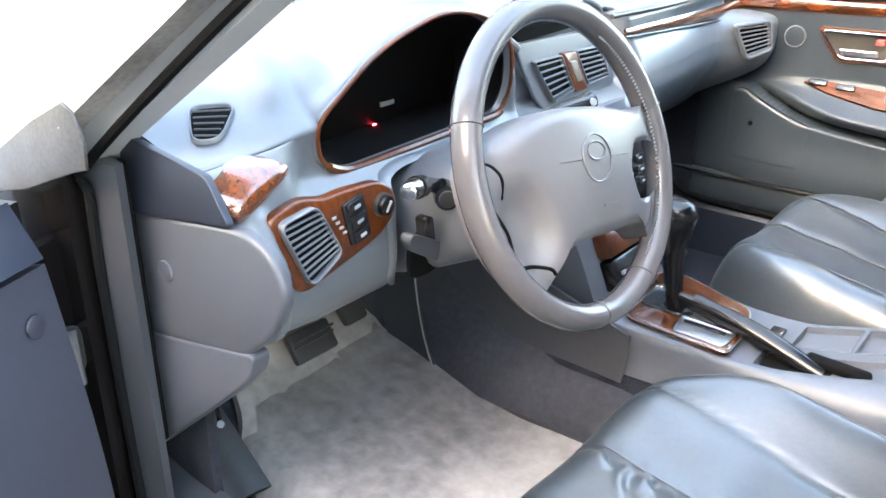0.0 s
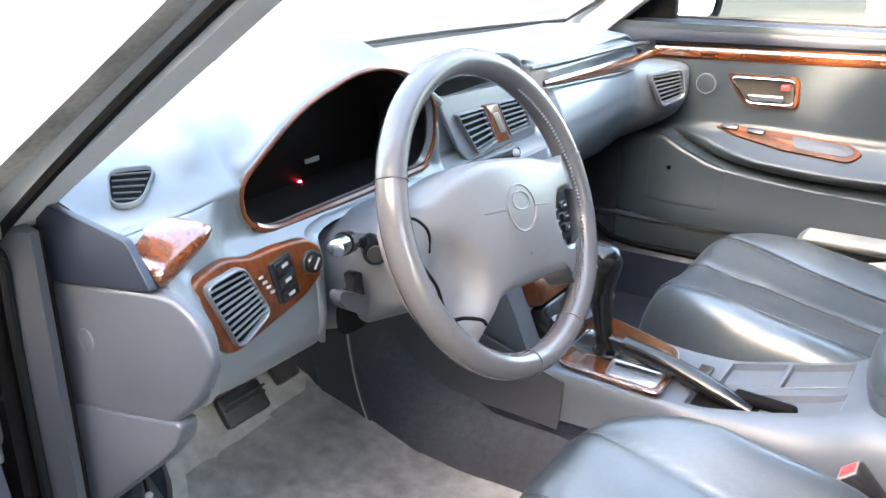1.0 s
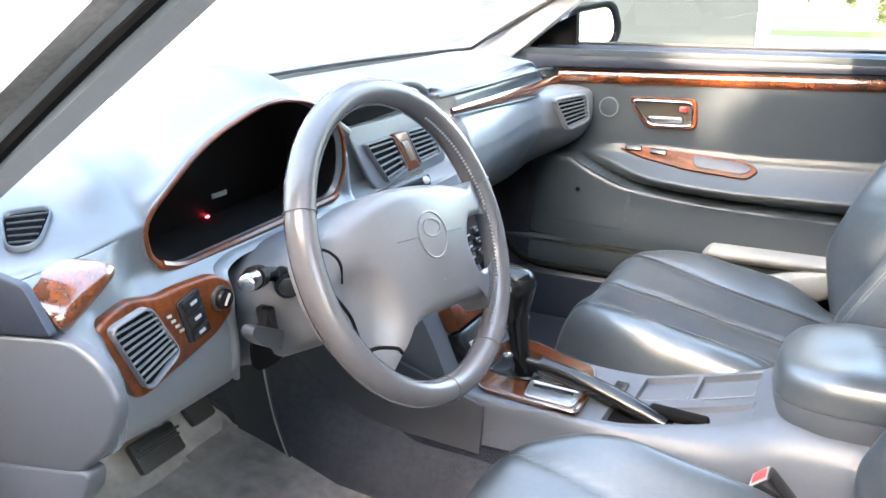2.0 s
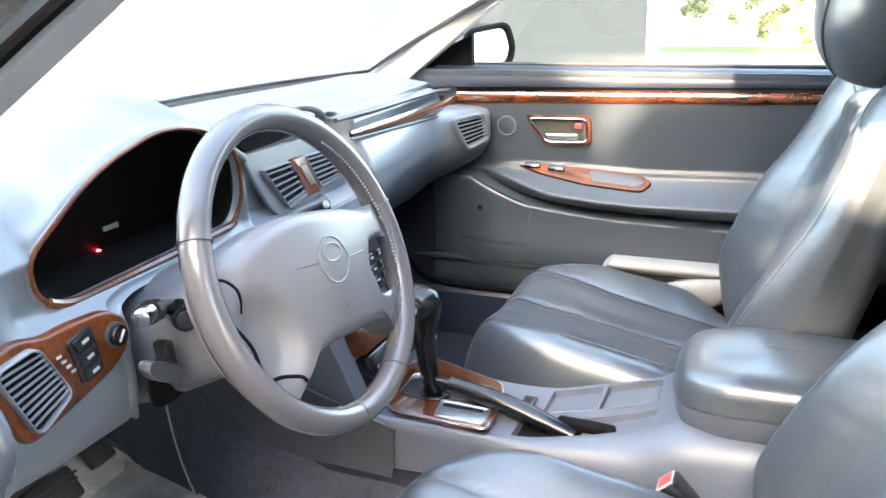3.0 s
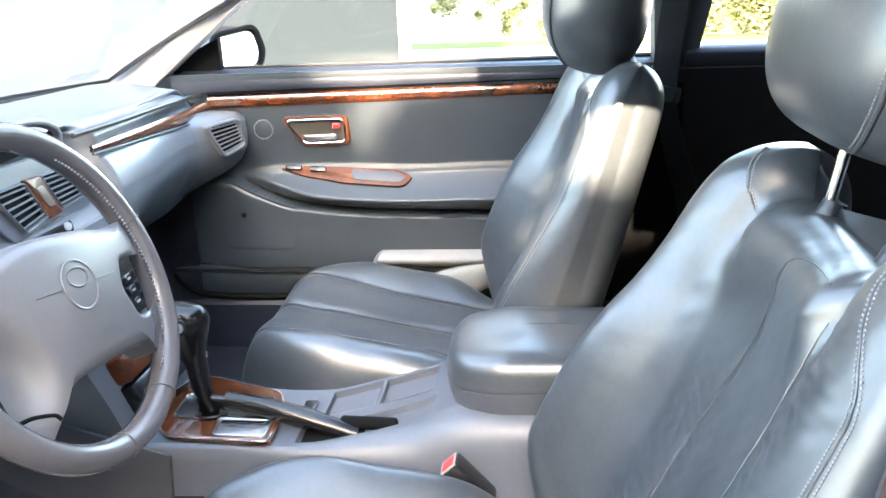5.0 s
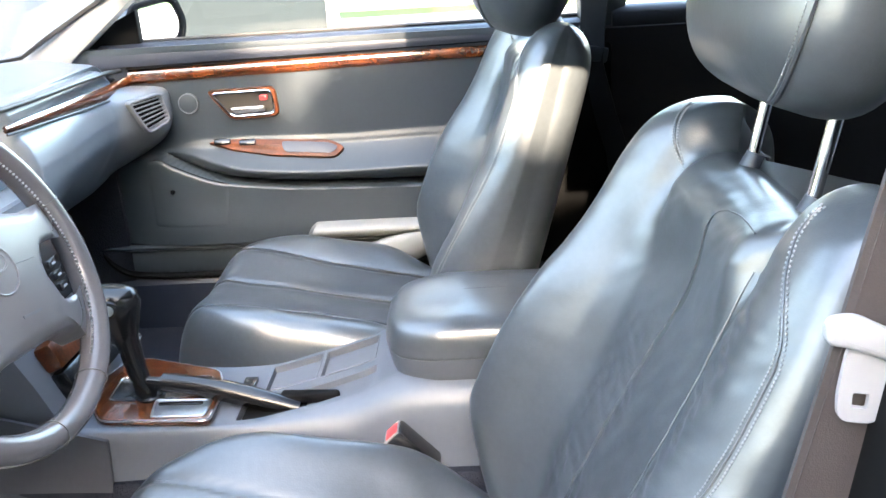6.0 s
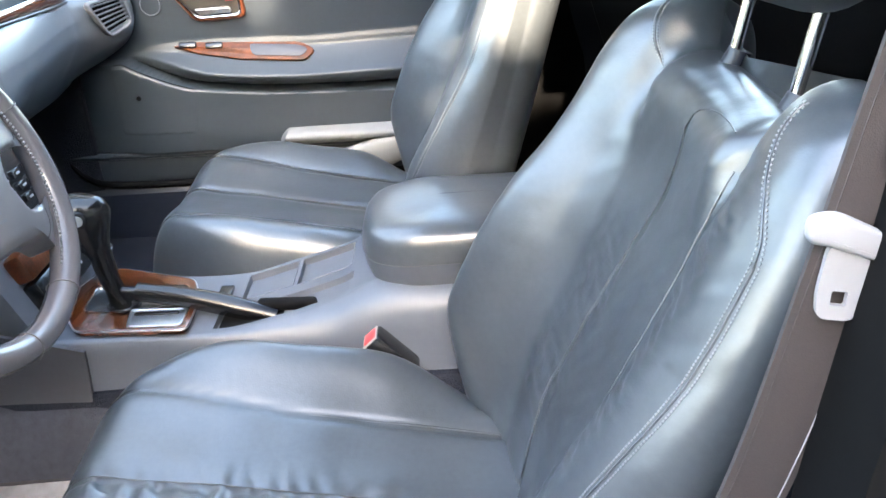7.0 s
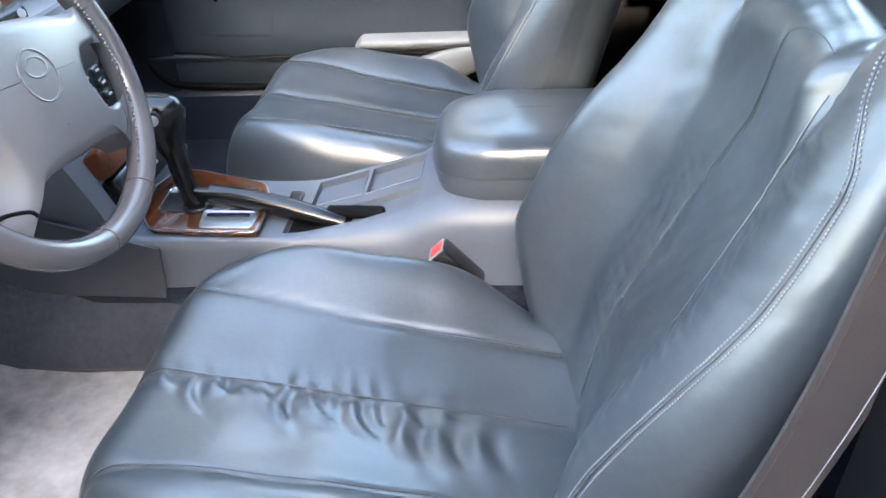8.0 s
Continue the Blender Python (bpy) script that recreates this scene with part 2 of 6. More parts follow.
def tube(pts, r, seg=10, bm=None, flat=1.0, closed=False):
    """A round or flattened rod along points; r is a number or a function of 0..1."""
    pts = [Vector(p) for p in pts]
    rings, up = [], Vector((0.13, 0.21, 0.97))
    n = len(pts)
    for i, p in enumerate(pts):
        d = (pts[(i + 1) % n] - pts[i - 1]) if closed else (pts[min(i + 1, n - 1)] - pts[max(i - 1, 0)])
        d.normalize()
        a = d.cross(up)
        a = (a if a.length > 0.05 else d.cross(Vector((1, 0, 0)))).normalized()
        b = d.cross(a)
        rr = r(i / max(1, n - 1)) if callable(r) else r
        rings.append([p + a * rr * math.cos(2 * math.pi * k / seg) + b * rr * flat * math.sin(2 * math.pi * k / seg) for k in range(seg)])
    if closed:
        rings.append(rings[0])
    return loft(rings, caps=not closed, bm=bm)


def box(c, s, m=None, bevel=0.0, bm=None, seg=2):
    """A box of size s about c, turned by m, with rounded edges."""
    own = bmesh.new()
    bmesh.ops.create_cube(own, size=1.0)
    bmesh.ops.scale(own, vec=s, verts=own.verts)
    if bevel:
        bmesh.ops.bevel(own, geom=own.edges[:], offset=min(bevel, min(s) * 0.49), segments=seg, affect="EDGES", profile=0.5)
    t = Matrix.Translation(c) @ (m or Matrix())
    bmesh.ops.transform(own, matrix=t, verts=own.verts)
    return own if bm is None else join(bm, own)


def join(bm, other):
    me = bpy.data.meshes.new("tmp")
    other.to_mesh(me)
    other.free()
    bm.from_mesh(me)
    bpy.data.meshes.remove(me)
    return bm


def disc(c, n, r, depth, seg=24, bevel=0.0):
    """A short cylinder about c with its face along n."""
    bm = bmesh.new()
    bmesh.ops.create_cone(bm, segments=seg, radius1=r, radius2=r, depth=depth, cap_ends=True)
    if bevel:
        rim = [e for e in bm.edges if abs(e.verts[0].co.z - e.verts[1].co.z) < 1e-6]
        bmesh.ops.bevel(bm, geom=rim, offset=bevel, segments=2, affect="EDGES", profile=0.5)
    q = Vector(n).normalized().to_track_quat("Z", "Y").to_matrix().to_4x4()
    bmesh.ops.transform(bm, matrix=Matrix.Translation(c) @ q, verts=bm.verts)
    return bm


def slab(outline, depth, bevel=0.0, to=None):
    """An outline in its own plane (x, y), pushed depth along z, with rounded rim; to: a function from x, y, z to the world."""
    bm = bmesh.new()
    f = bm.faces.new([bm.verts.new((x, y, 0)) for x, y in outline])
    g = bmesh.ops.extrude_face_region(bm, geom=[f])
    top = [v for v in g["geom"] if isinstance(v, bmesh.types.BMVert)]
    bmesh.ops.translate(bm, vec=(0, 0, depth), verts=top)
    if bevel:
        tops = set(top)
        edges = [e for e in bm.edges if e.verts[0] in tops and e.verts[1] in tops]
        bmesh.ops.bevel(bm, geom=edges, offset=bevel, segments=3, affect="EDGES", profile=0.5)
    if to:
        for v in bm.verts:
            v.co = to(*v.co)
    return bm


def ring_slab(outer, inner, depth, to=None, bevel=0.0):
    """A frame between two outlines with the same number of points."""
    n = len(outer)
    cuts = [(outer, 0.0), (outer, depth - bevel)]
    if bevel:
        mid = [((1 - 0.25) * a[0] + 0.25 * b[0], (1 - 0.25) * a[1] + 0.25 * b[1]) for a, b in zip(outer, inner)]
        mid2 = [(0.25 * a[0] + 0.75 * b[0], 0.25 * a[1] + 0.75 * b[1]) for a, b in zip(outer, inner)]
        cuts += [(mid, depth), (mid2, depth), (inner, depth - bevel)]
    else:
        cuts += [(inner, depth)]
    cuts += [(inner, 0.0), (outer, 0.0)]
    rings = [[(x, y, z) for x, y in o] for o, z in cuts]
    bm = loft([[Vector(p) for p in r] for r in rings], caps=False)
    bmesh.ops.remove_doubles(bm, verts=bm.verts, dist=1e-6)
    if to:
        for v in bm.verts:
            v.co = to(*v.co)
    return bm


def rounded(outline, r=0.01, n=5):
    """Rounds the corners of an outline."""
    out, k = [], len(outline)
    for i in range(k):
        p, a, b = Vector(outline[i]), Vector(outline[i - 1]), Vector(outline[(i + 1) % k])
        d1, d2 = a - p, b - p
        c = min(r, d1.length * 0.45, d2.length * 0.45)
        s, e = p + d1.normalized() * c, p + d2.normalized() * c
        for j in range(n + 1):
            t = j / n
            q = s * (1 - t) ** 2 + p * 2 * t * (1 - t) + e * t * t
            out.append((q.x, q.y))
    return out


def smoothstep(a, b, x):
    t = max(0.0, min(1.0, (x - a) / (b - a)))
    return t * t * (3 - 2 * t)


def curve_at(pts, x):
    """A smooth value at x through (x, value) pairs."""
    if x <= pts[0][0]:
        return pts[0][1]
    if x >= pts[-1][0]:
        return pts[-1][1]
    i = next(k for k in range(len(pts) - 1) if x <= pts[k + 1][0])

    def slope(k):
        if k == 0 or k == len(pts) - 1:
            a, b = (pts[0], pts[1]) if k == 0 else (pts[-2], pts[-1])
            return (b[1] - a[1]) / (b[0] - a[0])
        l = (pts[k][1] - pts[k - 1][1]) / (pts[k][0] - pts[k - 1][0])
        r = (pts[k + 1][1] - pts[k][1]) / (pts[k + 1][0] - pts[k][0])
        return 0.0 if l * r <= 0 else 2 * l * r / (l + r)
    (x0, y0), (x1, y1) = pts[i], pts[i + 1]
    h = x1 - x0
    t = (x - x0) / h
    m0, m1 = slope(i) * h, slope(i + 1) * h
    return y0 * (1 + 2 * t) * (1 - t) ** 2 + m0 * t * (1 - t) ** 2 + y1 * t * t * (3 - 2 * t) + m1 * t * t * (t - 1)


# ---- car shell ----
FLOOR = 0.10
CX, PX, DX = 0.0, 0.37, -0.37


def screen_y(x):
    """Where the windscreen's foot lies, across the car."""
    return 0.575 - 0.34 * (x - 0.05) ** 2


def floor_z(x, y):
    """Height of the carpeted floor with its tunnel and toe board."""
    z = FLOOR + max(0.0, y - 0.42) * 0.95
    z += 0.125 * smoothstep(0.185, 0.125, abs(x))
    return z + 0.05 * smoothstep(-0.75, -0.9, y)


def build_floor():
    def f(u, v):
        x = -0.66 + 1.32 * u
        y = -1.75 + 2.45 * v
        return Vector((x, y, floor_z(x, y)))
    ob = part("floor", sheet(f, 132, 60, 0.01), CARPET)
    tagged(ob, "grey carpeted car floor with a raised middle tunnel", "floor", kind="structure")


def build_shell():
    for s, nm in ((-1, "left"), (1, "right")):
        # sill with its plastic scuff plate
        bm = loft([[Vector((s * (0.655 + a), y, z)) for a, z in ((0.0, 0.02), (0.0, 0.205), (0.012, 0.222), (0.075, 0.215), (0.09, 0.19), (0.09, -0.02))] for y in (-1.0, -0.4, 0.1, 0.46)])
        tagged(part("sill_" + nm, bm, SILLGREY if nm == "left" else NAVY, sharp=25), "dark plastic door sill plate", "sill", kind="structure")
        if s > 0:
            tagged(part("sill_seal", tube(smooth_path([(0.662, -0.76, 0.224), (0.660, -0.4, 0.224), (0.660, 0.1, 0.224), (0.660, 0.27, 0.228), (0.663, 0.33, 0.245), (0.668, 0.365, 0.29), (0.675, 0.385, 0.37)], 8), 0.0075, 10), FLAT_BLACK), "black rubber door seal along the far sill", "seal", kind="structure")
        # kick panel ahead of the sill
        bm = sheet(lambda u, v: Vector((s * (0.675 - 0.05 * smoothstep(0, 1, u)), 0.30 + 0.42 * u, 0.12 + 0.40 * v)), 8, 8, 0.012)
        tagged(part("kick_panel_" + nm, bm, CARPET), "kick panel beside the footwell in carpet darkened for shade", "panel", kind="structure")
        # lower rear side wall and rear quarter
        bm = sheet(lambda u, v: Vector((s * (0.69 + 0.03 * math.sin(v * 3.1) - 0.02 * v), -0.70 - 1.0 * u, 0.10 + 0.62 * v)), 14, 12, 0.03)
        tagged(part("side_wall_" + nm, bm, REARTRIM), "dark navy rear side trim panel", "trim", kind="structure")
        # B pillar
        back, lead = (-0.020, 0.045) if s > 0 else (-0.07, 0.0)
        bm = loft([[Vector((s * (0.70 - 0.20 * max(0, z - 0.70) + dx), y0 - 0.10 * (z - 0.7) + dy, z)) for dx, dy in ((-0.02, back), (-0.035, back + 0.03), (-0.035, 0.03), (-0.02, 0.06 + lead * smoothstep(0.72, 0.78, z)), (0.05, 0.06 + lead * smoothstep(0.72, 0.78, z)), (0.05, back))] for z, y0 in ((0.10, -0.76), (0.5, -0.76), (0.72, -0.765), (0.9, -0.78), (1.06, -0.80))])
        # The left pillar is painted black to hold the shade beside the belt
        tagged(part("b_pillar_" + nm, bm, PILLAR if s > 0 else FLAT_BLACK, sharp=50), "trimmed door pillar behind the front seats, slate right, blackened for shade left", "pillar", kind="structure")
        # A pillar: inner trim over a black painted outer post
        def post(w0, w1, o0, o1, zb, zt):
            r = []
            for k in range(15):
                z = zb + (zt - zb) * k / 14
                y = (0.46 if s > 0 else 0.375) - 1.35 * (z - 0.64) + 0.55 * max(0, z - 0.90) ** 2
                x = 0.715 - 0.30 * max(0.0, z - 0.66)
                r.append([Vector((s * (x + o), y + w, z + 0.35 * w)) for o, w in ((o0, w0), (o0 - 0.012, (w0 + w1) / 2), (o0, w1), (o1, w1), (o1, w0))])
            return loft(r)
        tagged(part("a_pillar_" + nm, post(-0.012, 0.075, -0.02, 0.02, 0.62, 1.10), HEADLINER, sharp=60), "pale grey trimmed windscreen pillar", "pillar", kind="structure")
        tagged(part("a_pillar_paint_" + nm, post(0.02, 0.11, 0.022, 0.055, 0.56, 1.12), PALED_PAINT, sharp=60), "dusty black outer windscreen pillar, paled further by a painted sky sheen", "pillar", kind="structure")
        f = 0.10 if s > 0 else 0.0
        bm = tube(smooth_path([(s * 0.738, 0.355 + f, 0.14), (s * 0.738, 0.36 + f, 0.4), (s * 0.738, 0.355 + f, 0.60), (s * 0.735, 0.33 + f, 0.66), (s * 0.665, -0.01 + f, 0.92), (s * 0.61, -0.27 + f, 1.05)], 8), 0.0055, 8)
        tagged(part("door_seal_" + nm, bm, FLAT_BLACK), "black rubber door seal", "seal", kind="structure")

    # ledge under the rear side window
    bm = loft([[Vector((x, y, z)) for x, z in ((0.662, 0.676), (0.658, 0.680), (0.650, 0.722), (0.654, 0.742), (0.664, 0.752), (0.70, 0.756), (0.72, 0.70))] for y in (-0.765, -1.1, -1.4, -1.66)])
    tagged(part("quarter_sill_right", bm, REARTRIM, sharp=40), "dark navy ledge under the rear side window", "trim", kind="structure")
    # unseen bar added over the driver's side to keep sun off the far trim
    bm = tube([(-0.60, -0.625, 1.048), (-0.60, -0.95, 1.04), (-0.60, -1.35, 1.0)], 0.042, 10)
    tagged(part("sun_bar_left", bm, HEADLINER), "unseen bar added along the roof edge to keep sun off the far trim", "rail", kind="structure")
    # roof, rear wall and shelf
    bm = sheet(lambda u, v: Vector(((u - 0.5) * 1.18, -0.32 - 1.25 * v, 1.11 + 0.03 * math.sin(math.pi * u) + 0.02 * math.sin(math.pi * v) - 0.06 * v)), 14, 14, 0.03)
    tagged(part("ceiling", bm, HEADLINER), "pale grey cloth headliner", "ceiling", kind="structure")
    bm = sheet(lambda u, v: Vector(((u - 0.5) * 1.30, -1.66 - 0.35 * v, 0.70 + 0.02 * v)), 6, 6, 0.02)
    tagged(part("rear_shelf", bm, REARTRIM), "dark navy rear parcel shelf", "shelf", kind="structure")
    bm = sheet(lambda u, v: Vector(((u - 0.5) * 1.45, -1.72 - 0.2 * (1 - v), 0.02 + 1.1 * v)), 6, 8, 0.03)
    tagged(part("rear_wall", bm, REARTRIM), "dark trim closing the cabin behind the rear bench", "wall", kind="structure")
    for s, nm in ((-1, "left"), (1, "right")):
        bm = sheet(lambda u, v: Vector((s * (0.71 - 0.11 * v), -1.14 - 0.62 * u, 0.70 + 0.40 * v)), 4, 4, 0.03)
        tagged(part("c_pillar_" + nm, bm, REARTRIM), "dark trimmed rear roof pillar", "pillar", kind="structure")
    bm = sheet(lambda u, v: Vector(((u - 0.5) * 1.56, 0.72, 0.0 + 0.63 * v)), 4, 4, 0.02)
    tagged(part("firewall", bm, FLAT_BLACK), "dark bulkhead behind the dashboard", "wall", kind="structure")
    # cowl between the screen's foot and the bonnet, and the body's sides ahead of the doors
    bm = sheet(lambda u, v: Vector((-0.76 + 1.52 * u, (screen_y(-0.76 + 1.52 * u) + 0.012) * (1 - v) + 0.745 * v, 0.690 - 0.075 * v)), 24, 6, 0.012)
    tagged(part("cowl", bm, PAINT), "black painted cowl under the windscreen", "cowl", kind="structure")
    for s, nm in ((-1, "left"), (1, "right")):
        bm = box((s * 0.762, 0.645 if s < 0 else 0.585, 0.29), (0.07, 0.21 if s < 0 else 0.33, 0.66), None, 0.01)
        tagged(part("cowl_side_" + nm, bm, FLAT_BLACK), "dark body side ahead of the door", "body side", kind="structure")
    # windscreen with its black edge
    def screen(u, v):
        x = (-0.665 + 1.33 * u) * (1 - 0.17 * v)
        return Vector((x, screen_y(x) + 0.005 - 0.80 * v, 0.722 + 0.43 * v - 0.10 * v * v + 0.02 * v * math.sin(math.pi * u)))
    w = root("windscreen", (0, 0.5, 0.73), "clear curved windscreen with a black edge", "windscreen", kind="structure")
    g = part("pane", sheet(screen, 24, 14), SCREEN, w)
    g.visible_shadow = False
    edge = [screen(0, 1 - k / 12) for k in range(12)] + [screen(k / 24, 0) for k in range(25)] + [screen(1, k / 12) for k in range(1, 13)]
    part("edge_seal", tube(edge, 0.007, 6), RUBBER, w)


build_floor()
build_shell()


# ---- dashboard ----
D = rounded([(-0.556, 0.664), (-0.542, 0.616), (-0.500, 0.598), (-0.20, 0.606), (-0.185, 0.64), (-0.20, 0.70), (-0.268, 0.748), (-0.36, 0.766), (-0.47, 0.735)], 0.045, 6)
HC = Vector((-0.365, 0.675))
# the opening in the dashboard round the steering column
CO = rounded([(-0.466, 0.550), (-0.464, 0.584), (-0.43, 0.591), (-0.24, 0.594), (-0.215, 0.58), (-0.225, 0.50), (-0.27, 0.43), (-0.415, 0.43), (-0.455, 0.462), (-0.462, 0.50)], 0.016, 5)


def lip_height(x):
    """Height of the dashboard's front edge: over the instruments it follows their hood."""
    over = [a[1] + (b[1] - a[1]) * (x - a[0]) / (b[0] - a[0]) for a, b in zip(D, D[1:] + D[:1]) if min(a[0], b[0]) <= x < max(a[0], b[0])]
    plain = curve_at([(-0.69, 0.650), (-0.62, 0.658), (-0.556, 0.664), (-0.185, 0.668), (-0.16, 0.690), (0.0, 0.692), (0.69, 0.692)], x)
    return max([plain] + over)


def dash_ring(x):
    """One cross-section of the dashboard at x, from the screen's foot round to the underside."""
    ys = screen_y(x) + 0.02
    end = smoothstep(0.80, 1.0, abs(x) / 0.69)
    mid = smoothstep(0.17, 0.135, abs(x + 0.01))
    zl = lip_height(x)
    driver = smoothstep(-0.150, -0.215, x)
    yl = (0.228 + 0.03 * (x / 0.69) ** 2 - 0.002 * mid) * (1 - driver) + (0.232 - 0.20 * (zl - 0.60)) * driver
    knee = smoothstep(-0.34, -0.46, x)
    ledge = smoothstep(-0.615, -0.560, x) * smoothstep(-0.150, -0.190, x)
    up = max(zl, 0.700) - 0.700
    slope = 0.016 * driver * smoothstep(0.70, 0.665, zl)
    crest = 0.022 * driver * smoothstep(-0.605, -0.560, x)
    pts = [(ys, 0.694), (ys - 0.03, 0.711), (0.45 + 0.01 * mid, 0.723 + 0.06 * up + 0.2 * crest), (0.37, 0.726 + 0.50 * up + 0.7 * crest), (0.30, 0.716 + 0.96 * up - 0.5 * slope + crest), (0.262 - 0.1 * crest, 0.710 + up - slope + 0.8 * crest), (yl + 0.020, 0.5 * (zl + 0.708 + up) - 0.2 * slope + 0.1 * crest), (yl + 0.006, zl + 0.006), (yl, zl - 0.002),
           (yl - 0.001 + 0.002 * driver, zl - 0.008), ((yl - 0.003) * (1 - driver) + (0.5 * (yl + 0.212) + 0.006 * ledge) * driver, 0.5 * (zl + 0.650) - 0.004 * (1 - driver)), (0.208 + 0.019 * ledge, 0.640), (0.197 + 0.035 * ledge, 0.61), (0.195 + 0.026 * ledge, 0.596), (0.193, 0.570), (0.196 - 0.004 * knee, 0.535), (0.212 - 0.018 * knee, 0.500 - 0.004 * knee), (0.25 - 0.042 * knee, 0.470 - 0.012 * knee), (0.33 - 0.08 * knee, 0.445 - 0.012 * knee), (0.45, 0.44), (0.62, 0.46)]
    pas = smoothstep(0.12, 0.30, x)
    out = []
    for y, z in pts:
        if y < 0.3 and z < 0.625:
            y += pas * curve_at([(0.44, 0.045), (0.50, 0.045), (0.535, 0.026), (0.57, 0.008), (0.62, 0.0)], z)
        drop = 0.045 * end * smoothstep(0.64, 0.70, z)
        push = 0.06 * mid * smoothstep(0.56, 0.60, z) * smoothstep(0.715, 0.69, z) if y < 0.25 else 0.0
        swell = 0.078 * smoothstep(-0.625, -0.685, x) * smoothstep(0.455, 0.51, z) * smoothstep(0.604, 0.585, z) if y < 0.3 else 0.0
        sweep = (0.024 * smoothstep(0.25, 0.50, x) - 0.072 * smoothstep(0.53, 0.70, x)) * smoothstep(0.46, 0.53, z) * smoothstep(0.69, 0.645, z) if y < 0.3 else 0.0
        out.append(Vector((x, y + 0.012 * end + push - swell + sweep, z - drop)))
    return out


def inside(p, poly):
    """Distance to an outline, positive inside."""
    d, within = 9.0, False
    for a, b in zip(poly, poly[1:] + poly[:1]):
        a, b = Vector(a), Vector(b)
        e = b - a
        t = max(0.0, min(1.0, (p - a).dot(e) / max(1e-12, e.length_squared)))
        d = min(d, (p - a - e * t).length)
        if (a.y > p.y) != (b.y > p.y) and p.x < a.x + e.x * (p.y - a.y) / e.y:
            within = not within
    return d if within else -d


def tip(pts, n=4):
    return smooth_path(pts, n)


dash = root("dashboard", (0, 0.40, 0.45), "grey vinyl dashboard with burl wood trim and air vents", "dashboard")
bm = loft([tip(dash_ring(-0.69 + 1.38 * k / 300)) for k in range(301)])
holes = []
for f in bm.faces:
    c = f.calc_center_median()
    if c.y < 0.30 and -0.6 < c.x < -0.15 and len(f.verts) == 4 and max(inside(Vector((c.x, c.z)), D), inside(Vector((c.x, c.z)), CO)) > 0.0:
        holes.append(f)
bmesh.ops.delete(bm, geom=holes, context="FACES")
part("body", bm, DASH, dash, sharp=60)

# instrument hood
def hood_ring(s, dy, sink=0.0, lift=0.0):
    r = []
    for x, z in D:
        p = HC + (Vector((x, z)) - HC) * s
        y = 0.232 - 0.20 * (p.y - 0.60) / max(1.0, s) + dy
        r.append(Vector((p.x, y, p.y - sink + lift)))
    return r




def dash_z(x, y):
    """Height of the dashboard's top."""
    r = tip(dash_ring(x))
    for p, q in zip(r, r[1:]):
        if p.y >= y >= q.y and p.z > 0.6:
            return p.z + (q.z - p.z) * (p.y - y) / max(1e-6, p.y - q.y)
    return 0.66


part("instrument_hood", loft([hood_ring(0.962, 0.010), hood_ring(0.985, 0.002), hood_ring(0.998, -0.001), hood_ring(1.010, 0.002), hood_ring(1.016, 0.008), hood_ring(1.012, 0.016)], caps=False), DASH, dash, sharp=70)
part("instrument_well", loft([hood_ring(0.96, 0.012), hood_ring(0.9, 0.05), hood_ring(0.87, 0.085)], caps=False), FLAT_BLACK, dash)
# rounded edge of the opening for the column; its well is painted black for shade
cz = Vector((-0.34, 0.515))


def face_y(x, z):
    """Where the dashboard's face stands at x, z."""
    r = [p for p in tip(dash_ring(x)) if p.z < 0.66]
    for p, q in zip(r, r[1:]):
        if p.z >= z > q.z:
            return p.y + (q.y - p.y) * (p.z - z) / (p.z - q.z)
    return 0.30


def column_ring(s, dy, flat=None):
    out = []
    for a, b in CO:
        x, z = cz.x + (a - cz.x) * s, cz.y + (b - cz.y) * s
        out.append(Vector((x, (face_y(x, max(0.446, z)) if flat is None else flat) + dy, z)))
    return out


part("column_edge", loft([column_ring(1.09, 0.004), column_ring(1.075, -0.0012), column_ring(1.03, -0.0030), column_ring(0.99, -0.0030), column_ring(0.97, 0.0005), column_ring(0.96, 0.012), column_ring(0.955, 0.03)], caps=False), DASH, dash, sharp=70)
part("column_well", loft([column_ring(0.962, 0.010), column_ring(0.93, 0.0, 0.28), column_ring(0.90, 0.0, 0.34), column_ring(0.2, 0.0, 0.345)], caps=False), FLAT_BLACK, dash)
face = slab([(p.x, p.z) for p in hood_ring(0.89, 0)], 0.004, to=lambda x, y, z: Vector((x, 0.318 - 0.20 * (y - 0.60) - z, y)))
instruments = part("instrument_panel", face, GAUGE, dash, "switched-off glossy black instrument panel")
part("trim_ring", tube(hood_ring(0.985, -0.001), lambda t: 0.0028, 8, closed=True), WOOD, dash)
low = [p for p in hood_ring(0.99, -0.003) if p.z < 0.612]
part("lower_trim", tube(low, 0.0052, 8), WOOD, dash, "thin burl wood strip under the instruments")
part("warning_lamp", disc((-0.3675, 0.3095, 0.6095), (0, -1, 0), 0.0032, 0.002, 12), GLOW_RED, instruments, "small red lamp")
part("odometer", box((-0.350, 0.303, 0.637), (0.026, 0.002, 0.006)), mat("lcd", (0.10, 0.10, 0.105), 0.5), instruments)


def face_to(y0, lean=0.0, x0=0.0, turn=0.0):
    """Lays an x, z outline on the dashboard's face, proud towards the seats."""
    return lambda a, b, d: Vector((a + turn * d, y0 + lean * (b - 0.55) - d + x0 * a, b))


